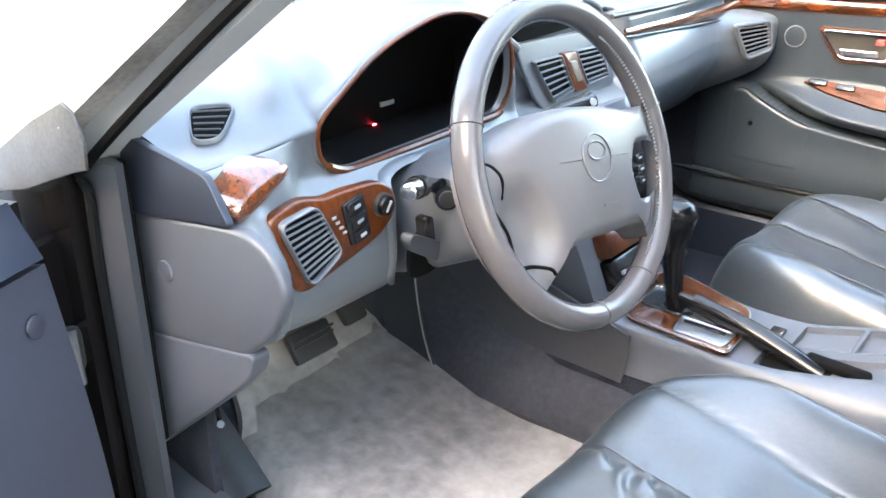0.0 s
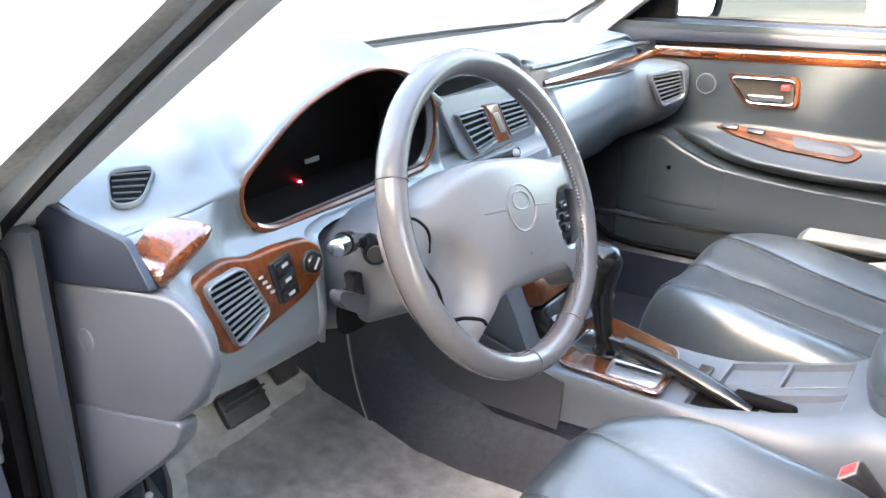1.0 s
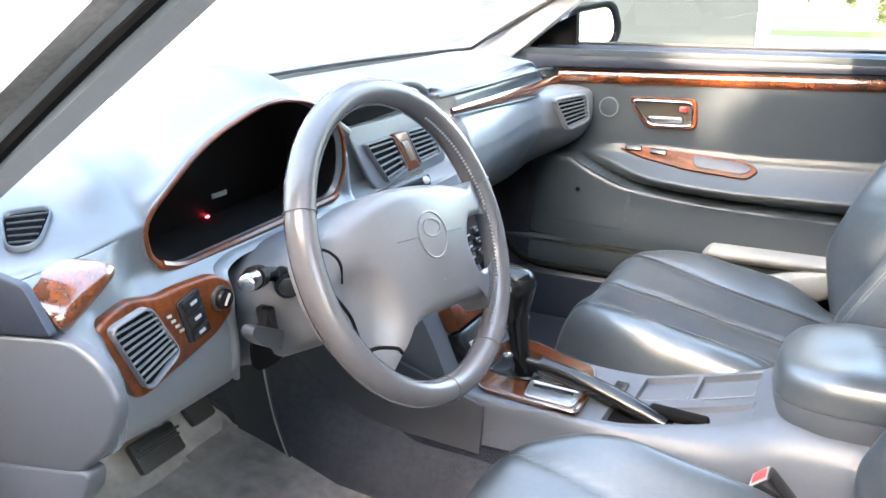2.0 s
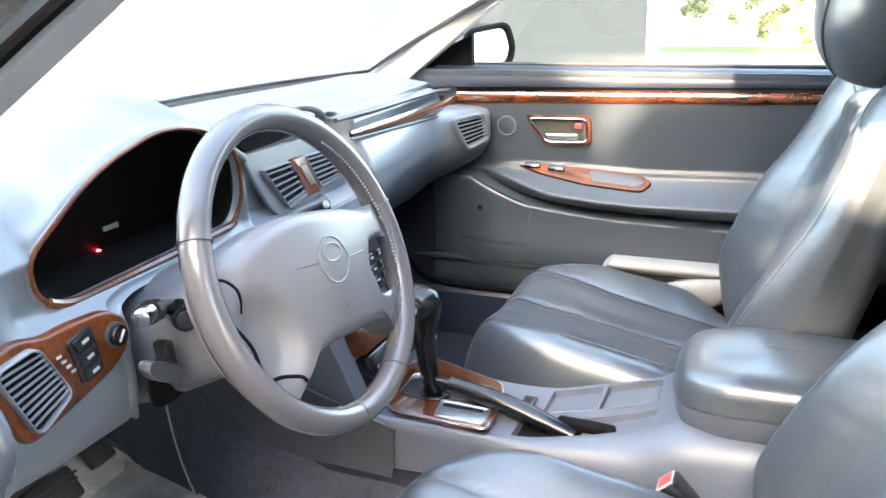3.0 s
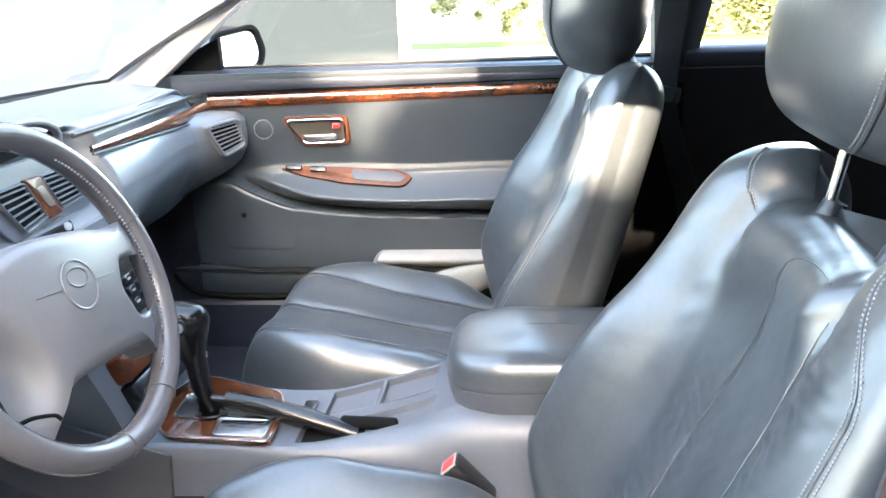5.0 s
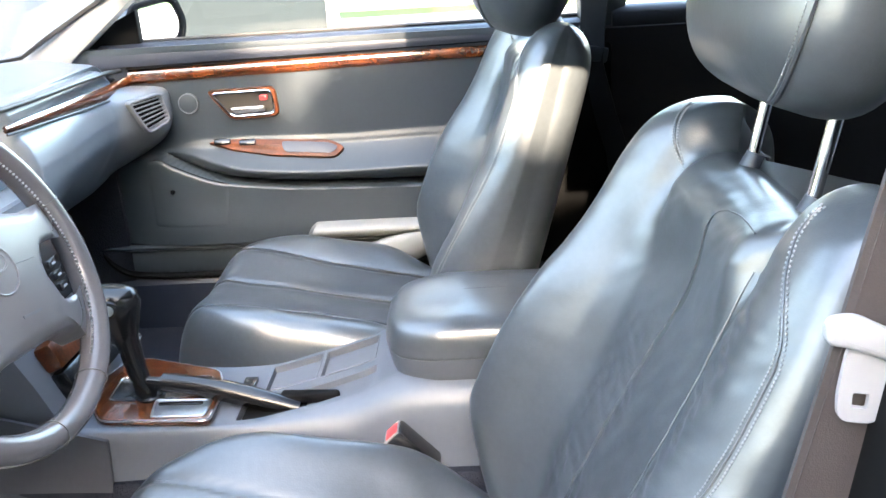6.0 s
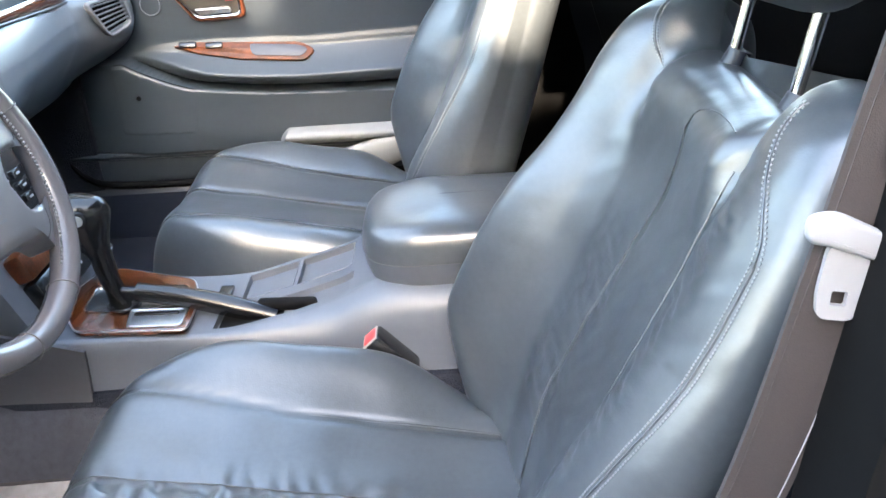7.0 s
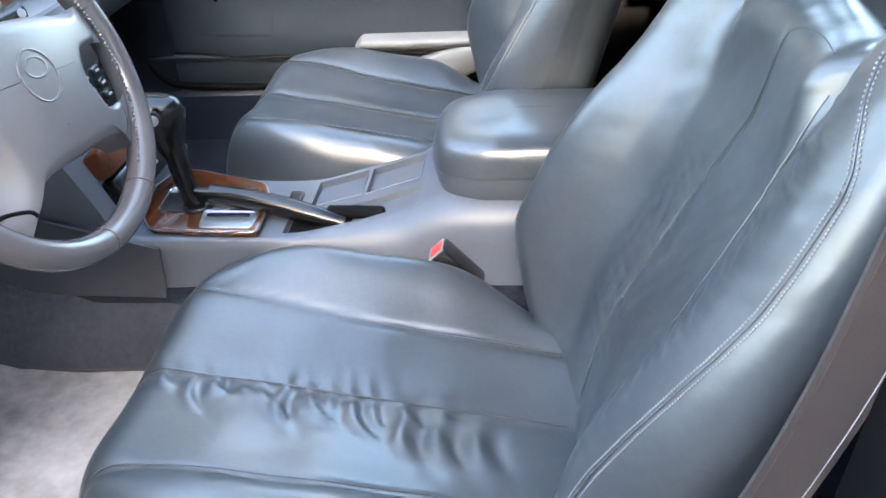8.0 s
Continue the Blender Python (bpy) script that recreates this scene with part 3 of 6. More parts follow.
# wood panel with air vent, switches and a knob, beside the column
P = rounded([(-0.652, 0.594), (-0.605, 0.606), (-0.57, 0.596), (-0.545, 0.598), (-0.487, 0.594), (-0.463, 0.575), (-0.462, 0.548), (-0.49, 0.528), (-0.60, 0.500), (-0.615, 0.503)], 0.014, 5)
pan = part("switch_panel", slab(P, 0.012, 0.004, face_to(0.2)), WOOD, dash, "burl wood panel holding an air vent and switches")
V = rounded([(-0.642, 0.590), (-0.590, 0.597), (-0.556, 0.532), (-0.598, 0.510), (-0.607, 0.513)], 0.012, 5)
Vi = [(-0.598 + (x + 0.598) * 0.93, 0.553 + (z - 0.553) * 0.93) for x, z in V]


def vent(name, outer, inner, to, slat_a, slat_b, count, parent, material=PLASTIC, fat=0.0012, slats=None):
    """An air vent: frame, dark backing and tilted slats between the lines slat_a and slat_b."""
    v = part(name, ring_slab(outer, inner, 0.016, to, 0.003), material, parent)
    part("backing", slab(inner, 0.002, to=lambda a, b, d: to(a, b, d + 0.001)), FLAT_BLACK, v)
    for k in range(count):
        t = (k + 0.5) / count
        p, q = [Vector(e[0]).lerp(Vector(e[1]), t) for e in (slat_a, slat_b)]
        w = (q - p).normalized()
        nrm = Vector((-w.y, w.x)) * fat
        o = [p - nrm, q - nrm, q + nrm, p + nrm]
        part("slat", slab([(c.x, c.y) for c in o], 0.004, 0.0, lambda a, b, d: to(a, b, d + 0.009)), slats or material, v, smooth=False)
    return v


vent("side_vent", V, Vi, lambda a, b, d: Vector((a, 0.1875 - 0.55 * d, b)), ((-0.637, 0.586), (-0.606, 0.518)), ((-0.588, 0.590), (-0.560, 0.535)), 9, dash, PLASTIC, 0.0010)
part("switch_block", box((-0.529, 0.1875, 0.561), (0.033, 0.006, 0.052), Matrix.Rotation(radians(-14), 4, "Y"), 0.003), BLACK, pan)
for k, dz in enumerate((0.578, 0.560, 0.543)):
    part("switch", box((-0.532 + k * 0.004, 0.1835, dz), (0.025, 0.004, 0.0145), Matrix.Rotation(radians(-14), 4, "Y"), 0.002), BLACK, pan)
    part("switch_mark", box((-0.532 + k * 0.004, 0.1812, dz), (0.009, 0.001, 0.0035), Matrix.Rotation(radians(-14), 4, "Y")), TONGUE, pan)
for k in range(4):
    part("panel_mark", box((-0.562 + 0.005 * k, 0.187, 0.572 - 0.007 * k), (0.006, 0.001, 0.003)), SILVER, pan)
knob = part("dimmer_knob", disc((-0.487, 0.182, 0.566), (0, -1, 0), 0.0115, 0.010, 24, 0.002), BLACK, pan)
part("knob_ridge", box((-0.487, 0.1765, 0.566), (0.0025, 0.002, 0.014), Matrix.Rotation(radians(35), 4, "Y"), 0.0005), SILVER, knob)
part("knob_collar", disc((-0.487, 0.187, 0.566), (0, -1, 0), 0.014, 0.006, 24, 0.001), RUBBER, pan)

# wood cap at the driver's end
def cap(u, v):
    u, v = 0.5 + (u - 0.5) * (1 - 0.13 * abs(2 * v - 1) ** 5), 0.5 + (v - 0.5) * (1 - 0.13 * abs(2 * u - 1) ** 5)
    b, t = Vector((-0.680, 0.600)).lerp(Vector((-0.611, 0.635)), u), Vector((-0.698, 0.630)).lerp(Vector((-0.631, 0.648)), u)
    p = b.lerp(t, v)
    edge = max(abs(2 * u - 1), abs(2 * v - 1)) ** 6
    return Vector((p.x + 0.002 * edge, 0.196 + 0.026 * v * v - 0.012 * math.sin(math.pi * v) + 0.006 * u + 0.005 * edge, p.y + 0.006 * math.sin(math.pi * u) * (v - 0.2)))


part("end_trim", sheet(cap, 28, 22, -0.005), WOOD_GLOSS, dash, "polished burl wood end piece", sharp=85)
# end of the dashboard towards the open door: dark upper panel, grey fuse cover with a plug, lower panel
xz = lambda x0, bow: (lambda a, b, d: Vector((x0 - d - bow * math.sin(math.pi * (b - 0.42) / 0.2), a, b)))
part("end_panel", slab(rounded([(0.345, 0.668), (0.208, 0.650), (0.180, 0.607), (0.196, 0.6045), (0.36, 0.580)], 0.006), 0.008, 0.0012, xz(-0.694, 0)), NAVY, dash, "dark navy end panel")
cover = part("fuse_cover", slab(rounded([(0.365, 0.578), (0.20, 0.602), (0.165, 0.606), (0.128, 0.590), (0.110, 0.552), (0.135, 0.505), (0.185, 0.463), (0.37, 0.432)], 0.018, 6), 0.012, 0.006, xz(-0.686, 0.0)), ENDGREY, dash)
part("plug", disc((-0.6990, 0.300, 0.526), (-1, 0, 0), 0.0125, 0.003, 24, 0.001), ENDGREY, cover)
part("lower_panel", slab(rounded([(0.374, 0.430), (0.165, 0.474), (0.172, 0.448), (0.205, 0.415), (0.375, 0.268), (0.39, 0.27)], 0.012), 0.022, 0.003, xz(-0.678, 0.0)), ENDGREY, dash)

# small demister vent on the top corner
T = rounded([(-0.636, 0.319), (-0.603, 0.279), (-0.643, 0.259), (-0.664, 0.279)], 0.013, 5)
Ti = [(-0.636 + (x + 0.636) * 0.90, 0.285 + (y - 0.285) * 0.90) for x, y in T]

top_to = lambda a, b, d: Vector((a, b, dash_z(a, b) + d * 0.30 + 0.0012))
vent("demister_vent", T, Ti, top_to, ((-0.635, 0.312), (-0.658, 0.281)), ((-0.610, 0.280), (-0.644, 0.264)), 5, dash, PLASTIC, 0.0006, RUBBER)

# centre vents with a wood bridge, and a black slab painting the shaded hooded recess above them
cf = lambda a, b, d: Vector((a, 0.246 + 0.12 * (b - 0.63) - d, b))
part("centre_bezel", slab(rounded([(-0.150, 0.690), (0.110, 0.682), (0.135, 0.588), (-0.068, 0.575), (-0.10, 0.60)], 0.016), 0.006, 0.003, cf), PLASTIC, dash)
for o, sa, sb in (([(-0.112, 0.661), (-0.036, 0.660), (-0.004, 0.602), (-0.062, 0.593)], ((-0.108, 0.658), (-0.063, 0.596)), ((-0.038, 0.657), (-0.008, 0.604))),
                  ([(0.004, 0.660), (0.082, 0.657), (0.104, 0.606), (0.036, 0.603)], ((0.007, 0.657), (0.037, 0.606)), ((0.080, 0.654), (0.101, 0.608)))):
    c = Vector((sum(p[0] for p in o) / 4, sum(p[1] for p in o) / 4))
    ro = rounded(o, 0.005, 4)
    ri = [(c.x + (x - c.x) * 0.94, c.y + (z - c.y) * 0.93) for x, z in ro]
    vent("centre_vent", ro, ri, lambda a, b, d: cf(a, b, d * 0.6 + 0.005), sa, sb, 6, dash, PLASTIC, 0.0011)
br = part("vent_bridge", slab(rounded([(-0.035, 0.662), (0.003, 0.661), (0.035, 0.598), (-0.003, 0.598)], 0.006), 0.015, 0.003, cf), WOOD, dash)
part("hazard_button", slab(rounded([(-0.020, 0.648), (0.000, 0.648), (0.018, 0.614), (0.000, 0.614)], 0.005), 0.017, 0.002, cf), BEIGE, br)
part("recess", slab(rounded([(-0.180, 0.716), (-0.10, 0.732), (0.0, 0.730), (0.055, 0.712), (0.06, 0.698), (-0.15, 0.692)], 0.012), 0.012, 0.003, lambda a, b, d: Vector((a, 0.250 - d, b))), FLAT_BLACK, dash, "black slab painting the shade of the hooded recess over the vents")
part("recess_lip", tube(smooth_path([(-0.155, 0.238, 0.686), (-0.188, 0.236, 0.716), (-0.10, 0.230, 0.739), (0.0, 0.230, 0.737), (0.062, 0.236, 0.716), (0.068, 0.238, 0.692)], 6), 0.0065, 10), DASH, dash)

# stack below the vents
part("console_front", loft([[Vector((x, y, z)) for x, y in ((-0.105, 0.30), (-0.098, y0 + 0.014), (-0.08, y0), (0.10, y0), (0.118, y0 + 0.014), (0.125, 0.30))] for z, y0 in ((0.575, 0.196), (0.50, 0.185), (0.42, 0.155), (0.36, 0.125), (0.30, 0.10))]), PLASTIC, dash, sharp=50)
part("radio", box((0.01, 0.166, 0.478), (0.185, 0.03, 0.098), Matrix.Rotation(radians(-16), 4, "X"), 0.004), BLACK, dash)
for k in range(5):
    for dz in (0.006, -0.012, -0.030):
        part("radio_button", box((-0.058 + 0.034 * k, 0.1505 + 0.287 * dz, 0.484 + dz), (0.022, 0.005, 0.012), Matrix.Rotation(radians(-16), 4, "X"), 0.002), BLACK, dash)
        part("radio_mark", box((-0.058 + 0.034 * k, 0.1475 + 0.287 * dz, 0.484 + dz), (0.009, 0.0016, 0.003), Matrix.Rotation(radians(-16), 4, "X")), TONGUE, dash)
part("stack_trim", box((0.01, 0.126, 0.390), (0.17, 0.03, 0.042), Matrix.Rotation(radians(-22), 4, "X"), 0.008), WOOD, dash, "burl wood front of the ashtray")
part("heater_panel", box((0.01, 0.110, 0.345), (0.17, 0.03, 0.048), Matrix.Rotation(radians(-24), 4, "X"), 0.004), BLACK, dash)
for k in range(6):
    part("heater_button", box((-0.055 + 0.018 * k, 0.0935, 0.352 - 0.006 * (k % 2)), (0.012, 0.004, 0.006), Matrix.Rotation(radians(-22), 4, "X"), 0.001), SATIN, dash)
part("heater_slider", box((-0.035, 0.086, 0.330), (0.05, 0.016, 0.014), Matrix.Rotation(radians(-22), 4, "X"), 0.004), PLASTIC, dash)

# passenger side: dark top lip, groove and long wood strip, end vent
def along(y, z, w0, w1, x0, x1, n=20):
    """A strip on the passenger's face between x0 and x1."""
    def f(u, v):
        x = x0 + (x1 - x0) * u
        h = w0 + (w1 - w0) * u
        ly = 0.228 + 0.03 * (x / 0.69) ** 2
        return Vector((x, ly + y - 0.004 * math.sin(math.pi * v), z - 0.024 * u + h * (v - 0.5)))
    return sheet(f, n, 5, 0.005)


part("passenger_lip", tube(smooth_path([(0.09, 0.226, 0.702), (0.25, 0.226, 0.699), (0.42, 0.234, 0.696), (0.58, 0.246, 0.690), (0.69, 0.260, 0.680)], 6), 0.0042, 8), RUBBER, dash)
part("passenger_trim", along(-0.012, 0.675, 0.012, 0.032, 0.12, 0.692), WOOD_GLOSS, dash, "long tapering burl wood strip")
# Thin dark rod painting the shadow line under the wood strip
part("strip_shadow", tube([(0.12 + 0.57 * k / 20, 0.228 + 0.03 * ((0.12 + 0.57 * k / 20) / 0.69) ** 2 - 0.014, 0.675 - 0.024 * k / 20 - (0.012 + 0.020 * k / 20) / 2 - 0.002) for k in range(21)], 0.0022, 6), RUBBER, dash)
pv = lambda a, b, d: Vector((0.608 + a - 0.35 * d, 0.186 - 0.62 * a - d * 0.7, b))
po = rounded([(-0.045, 0.634), (0.030, 0.640), (0.042, 0.578), (-0.010, 0.560)], 0.012, 5)
pi_ = [(0.004 + (a - 0.004) * 0.84, 0.603 + (b - 0.603) * 0.84) for a, b in po]
vent("end_vent", po, pi_, pv, ((-0.038, 0.63), (-0.006, 0.568)), ((0.026, 0.634), (0.036, 0.582)), 7, dash)

# ---- steering column and wheel ----
WC, TILT, WYAW = Vector((-0.3425, 0.027, 0.6125)), radians(21.3), radians(-2.6)
WN = Vector((math.sin(WYAW) * math.cos(TILT), -math.cos(WYAW) * math.cos(TILT), math.sin(TILT)))
WA = Vector((math.cos(WYAW), math.sin(WYAW), 0))
WB = WN.cross(WA)


WTURN = radians(-8)


def W(a, b, n=0.0):
    """Wheel coordinates: a to the passenger, b up, n towards the driver."""
    c, s = math.cos(WTURN), math.sin(WTURN)
    return WC + WA * (a * c - b * s) + WB * (a * s + b * c) + WN * n


def W0(a, b, n=0.0):
    """The same for what does not turn with the wheel."""
    return WC + WA * a + WB * b + WN * n


col = root("steering_column", (-0.34, 0.22, 0.52), "grey plastic steering column shroud with stalks", "steering column")
part("shroud", loft([[W0(wa * math.copysign(abs(math.cos(t)) ** 0.7, math.cos(t)), cb + wb * math.copysign(abs(math.sin(t)) ** 0.7, math.sin(t)), n) for t in [2 * math.pi * k / 32 for k in range(32)]] for n, wa, wb, cb in ((-0.27, 0.104, 0.078, -0.020), (-0.2, 0.103, 0.076, -0.020), (-0.15, 0.100, 0.071, -0.021), (-0.11, 0.090, 0.066, -0.020), (-0.08, 0.070, 0.050, -0.022), (-0.065, 0.05, 0.036, -0.02), (-0.06, 0.03, 0.02, -0.02))]), PLASTIC, col, sharp=60)
st = part("light_stalk", tube([(-0.415, 0.165, 0.574), (-0.455, 0.148, 0.589), (-0.492, 0.130, 0.602)], lambda t: 0.008 + 0.002 * t, 12), BLACK, col)
part("stalk_tip", tube(smooth_path([(-0.500, 0.1265, 0.6025), (-0.506, 0.125, 0.603), (-0.512, 0.123, 0.6035), (-0.517, 0.1215, 0.604), (-0.520, 0.120, 0.604)], 4), lambda t: 0.0100 * (1 - t ** 4) ** 0.5 + 0.001, 18), TIP, st, "bright turning tip")
part("stalk_collar", tube([(-0.480, 0.136, 0.597), (-0.498, 0.1275, 0.6022)], 0.0128, 18), BLACK, st)
part("key_collar", tube([(-0.41, 0.158, 0.572), (-0.432, 0.138, 0.571), (-0.437, 0.133, 0.571)], lambda t: 0.0165 - 0.002 * t, 18), BLACK, col, "black ignition lock collar")
part("key_lock", disc((-0.4385, 0.1315, 0.571), (-0.7, -0.72, 0.0), 0.010, 0.004, 18, 0.001), RUBBER, col)
part("wiper_stalk", tube([(-0.27, 0.13, 0.628), (-0.21, 0.122, 0.632), (-0.176, 0.119, 0.6315), (-0.158, 0.117, 0.6315)], lambda t: 0.006 + 0.008 * t, 14), BLACK, col)
part("stalk_mark", disc((-0.168, 0.1055, 0.6345), (-0.35, -0.85, 0.4), 0.0055, 0.003, 14, 0.0005), TONGUE, col)
# tilt lever before a flat black slab that paints the shade of its pocket
part("lever_pocket_shade", slab(rounded([(-0.466, 0.526), (-0.40, 0.532), (-0.372, 0.480), (-0.40, 0.452), (-0.445, 0.456), (-0.462, 0.490)], 0.016), 0.004, 0.001, lambda a, b, d: Vector((a, 0.166 + 0.30 * max(0, 0.525 - b) - d, b))), FLAT_BLACK, col)
part("lever_arm", box((-0.456, 0.150, 0.533), (0.012, 0.02, 0.038), Matrix.Rotation(radians(-8), 4, "Y"), 0.003), BLACK, col)
part("tilt_lever", loft([[Vector((-0.470 + 0.75 * a + 0.15 * b, 0.138 - 0.010 * math.sin(math.pi * min(1, max(0, (a + 0.032) / 0.064))) + e, 0.521 - 0.48 * a + 0.85 * b)) for a, b in rounded([(-0.034, -0.004), (-0.030, 0.010), (0.028, 0.016), (0.034, 0.004), (0.022, -0.012), (-0.022, -0.013)], 0.008, 4)] for e in (0.016, 0.004, 0.0)]), FLANK, col, sharp=50)

wheel = root("steering_wheel", W(0, 0, -0.06), "grey leather steering wheel with a moulded airbag pad", "steering wheel")
TAU = 2 * math.pi
RR, TR = 0.1735, 0.0165
rim = loft([[W((RR + TR * math.cos(q) * 0.92) * math.cos(t), (RR + TR * math.cos(q) * 0.92) * math.sin(t), TR * math.sin(q) * 1.05) for q in [TAU * k / 18 for k in range(18)]] for t in [TAU * k / 96 for k in range(97)]], caps=False)
bmesh.ops.remove_doubles(rim, verts=rim.verts, dist=1e-5)
rim = part("rim", rim, RIM, wheel, "worn grey leather rim")
for t in (163, 268, 18, 302):
    c, s = math.cos(radians(t)), math.sin(radians(t))
    part("rim_seam", tube([W((RR + (TR + 0.0006) * math.cos(q) * 0.92) * c, (RR + (TR + 0.0006) * math.cos(q) * 0.92) * s, (TR + 0.0006) * math.sin(q) * 1.05) for q in [TAU * k / 20 for k in range(20)]], 0.0008, 6, closed=True), RUBBER, rim)
lace = bmesh.new()
for k in range(64):
    t = radians(-50 + 110 * k / 63)
    r0 = RR - TR * 0.78
    for dn in (0.004,):
        p = W(r0 * math.cos(t), r0 * math.sin(t), 0.0055)
        q = W((r0 - 0.003) * math.cos(t + 0.014), (r0 - 0.003) * math.sin(t + 0.014), 0.0055 + dn)
        tube([p, q], 0.0015, 5, bm=lace)
part("lacing", lace, THREAD, rim, "pale laced stitching on the rim's inner side")


def pad_half():
    """The pad's outline from the top round to the bottom, where it runs out into the rim at both arms."""
    arc = [(0.166 * math.cos(radians(t)), 0.166 * math.sin(radians(t))) for t in range(18, -38, -6)]
    return smooth_path([Vector((a, b, 0)) for a, b in [(0.0, 0.060), (0.05, 0.0585), (0.09, 0.054), (0.122, 0.052), (0.148, 0.056)] + arc + [(0.122, -0.104), (0.108, -0.092), (0.090, -0.0865), (0.060, -0.0855), (0.030, -0.0865), (0.0, -0.088)]], 4)


PH = [(p.x, p.y) for p in pad_half()]
LH = [(-p.x, p.y) for p in smooth_path([Vector((0.166 * math.cos(radians(t)), 0.166 * math.sin(radians(t)), 0)) for t in range(-6, -54, -6)] + [Vector(p) for p in ((0.090, -0.131, 0), (0.080, -0.116, 0), (0.066, -0.101, 0), (0.040, -0.091, 0), (0.012, -0.088, 0))], 4)]
LT = [(p.x, p.y) for p in smooth_path([Vector(p) for p in ((-0.166, 0.0, 0), (-0.162, 0.014, 0), (-0.150, 0.024, 0), (-0.125, 0.037, 0), (-0.09, 0.050, 0), (-0.05, 0.0585, 0), (-0.012, 0.060, 0))], 4)]
PAD_LINE = PH + LH[::-1] + LT
PC = Vector((0.0, -0.012))
POD = rounded([(0.070, -0.018), (0.088, 0.013), (0.126, 0.016), (0.150, 0.002), (0.139, -0.036), (0.112, -0.060), (0.088, -0.056)], 0.010, 4)


def pad_n(a, b, s):
    """How far the pad's face stands towards the driver."""
    r = math.hypot(a, b * 1.15)
    n = 0.031 - 0.024 * (r / 0.166) ** 2
    n -= 0.006 * smoothstep(0.125, 0.166, math.hypot(a, b))
    n -= 0.004 * smoothstep(0.0, -0.1, b) * smoothstep(0.05, 0.0, abs(a))
    free = smoothstep(0.155, 0.135, math.hypot(a, b) / max(0.3, s) ** 0.5)
    n -= (0.006 * smoothstep(0.72, 1.0, s) ** 2 + 0.012 * smoothstep(0.93, 1.0, s) ** 2) * free
    if a > 0.05:
        n -= 0.013 * smoothstep(-0.001, 0.005, inside(Vector((a, b)), POD))
    if a < -0.05:
        n -= 0.019 * math.exp(-(((a + 0.114) / 0.034) ** 2 + ((b + 0.062 + 0.4 * (a + 0.112)) / 0.042) ** 2) ** 2)
    return n


rings = [[W(a, b, -0.035) for a, b in PAD_LINE]]
for k in range(50):
    s_ = 1 - k / 50 + 0.012 * (k == 49)
    rings.append([W(PC.x + (a - PC.x) * s_, PC.y + (b - PC.y) * s_, pad_n(PC.x + (a - PC.x) * s_, PC.y + (b - PC.y) * s_, s_)) for a, b in PAD_LINE])
bm = loft(rings)
GAP = rounded([(0.070, -0.018), (0.088, 0.013), (0.126, 0.016), (0.20, 0.010), (0.20, -0.056), (0.140, -0.052), (0.112, -0.060), (0.088, -0.056)], 0.008, 4)
cut = []
for f_ in bm.faces:
    d = f_.calc_center_median() - WC
    ac, bc = d.dot(WA), d.dot(WB)
    a, b = ac * math.cos(WTURN) + bc * math.sin(WTURN), bc * math.cos(WTURN) - ac * math.sin(WTURN)
    wall = d.dot(WN) < -0.010 and a > 0.06 and -0.07 < b < 0.03
    back = len(f_.verts) > 4 and d.dot(WN) < -0.02
    if back or wall or inside(Vector((a, b)), GAP) > 0.003:
        cut.append(f_)
bmesh.ops.delete(bm, geom=cut, context="FACES")
# smooth the edge of the opening
for k in range(10):
    moved = {}
    for e in [e for e in bm.edges if e.is_boundary]:
        for p, q in ((e.verts[0], e.verts[1]), (e.verts[1], e.verts[0])):
            moved.setdefault(p, []).append(q.co.copy())
    for p, near in moved.items():
        if len(near) == 2 and (p.co - WC).dot(WN) > -0.012:
            p.co = p.co * 0.5 + (near[0] + near[1]) * 0.25
pad = part("airbag_pad", bm, PAD, wheel, sharp=75)


def on_pad(a, b, d=0.0):
    return W(a, b, pad_n(a, b, 0.5) + d)


for rx, ry, cy in ((0.0262, 0.0262, 0.0), (0.016, 0.010, 0.008)):
    part("badge", tube([on_pad(rx * math.cos(t), cy + ry * math.sin(t), 0.0004) for t in [TAU * k / 36 for k in range(36)]], 0.0013, 6, closed=True), PAD, pad)
for s in (-1, 1):
    part("pad_seam", tube([on_pad(s * a, 0.0, 0.0) for a in (0.029, 0.045, 0.064)], 0.0007, 5), RUBBER, pad)
part("pad_writing", slab([(0.006, -0.054), (0.036, -0.054), (0.036, -0.051), (0.006, -0.051)], 0.001, 0, lambda a, b, d: on_pad(a, b, d)), PLASTIC, pad)
part("spoke_seam", tube(smooth_path([on_pad(-a, b, -0.0002) for a, b in ((0.160, 0.013), (0.149, 0.008), (0.140, -0.006), (0.136, -0.026))], 4), 0.0017, 6), FLAT_BLACK, wheel)
part("spoke_seam", tube(smooth_path([on_pad(-a, b, -0.0002) for a, b in ((0.146, -0.038), (0.134, -0.048), (0.124, -0.064), (0.119, -0.085), (0.116, -0.099), (0.100, -0.101), (0.084, -0.107), (0.078, -0.114))], 4), 0.0022, 6), FLAT_BLACK, wheel)
part("spoke_seam", tube(smooth_path([on_pad(a, b, -0.0002) for a, b in ((0.158, 0.030), (0.146, 0.022), (0.138, 0.020))], 4), 0.0008, 5), RUBBER, wheel)
part("spoke_seam", tube(smooth_path([on_pad(a, b, -0.0002) for a, b in ((0.122, -0.060), (0.124, -0.074), (0.116, -0.084), (0.102, -0.090))], 4), 0.0009, 5), RUBBER, wheel)
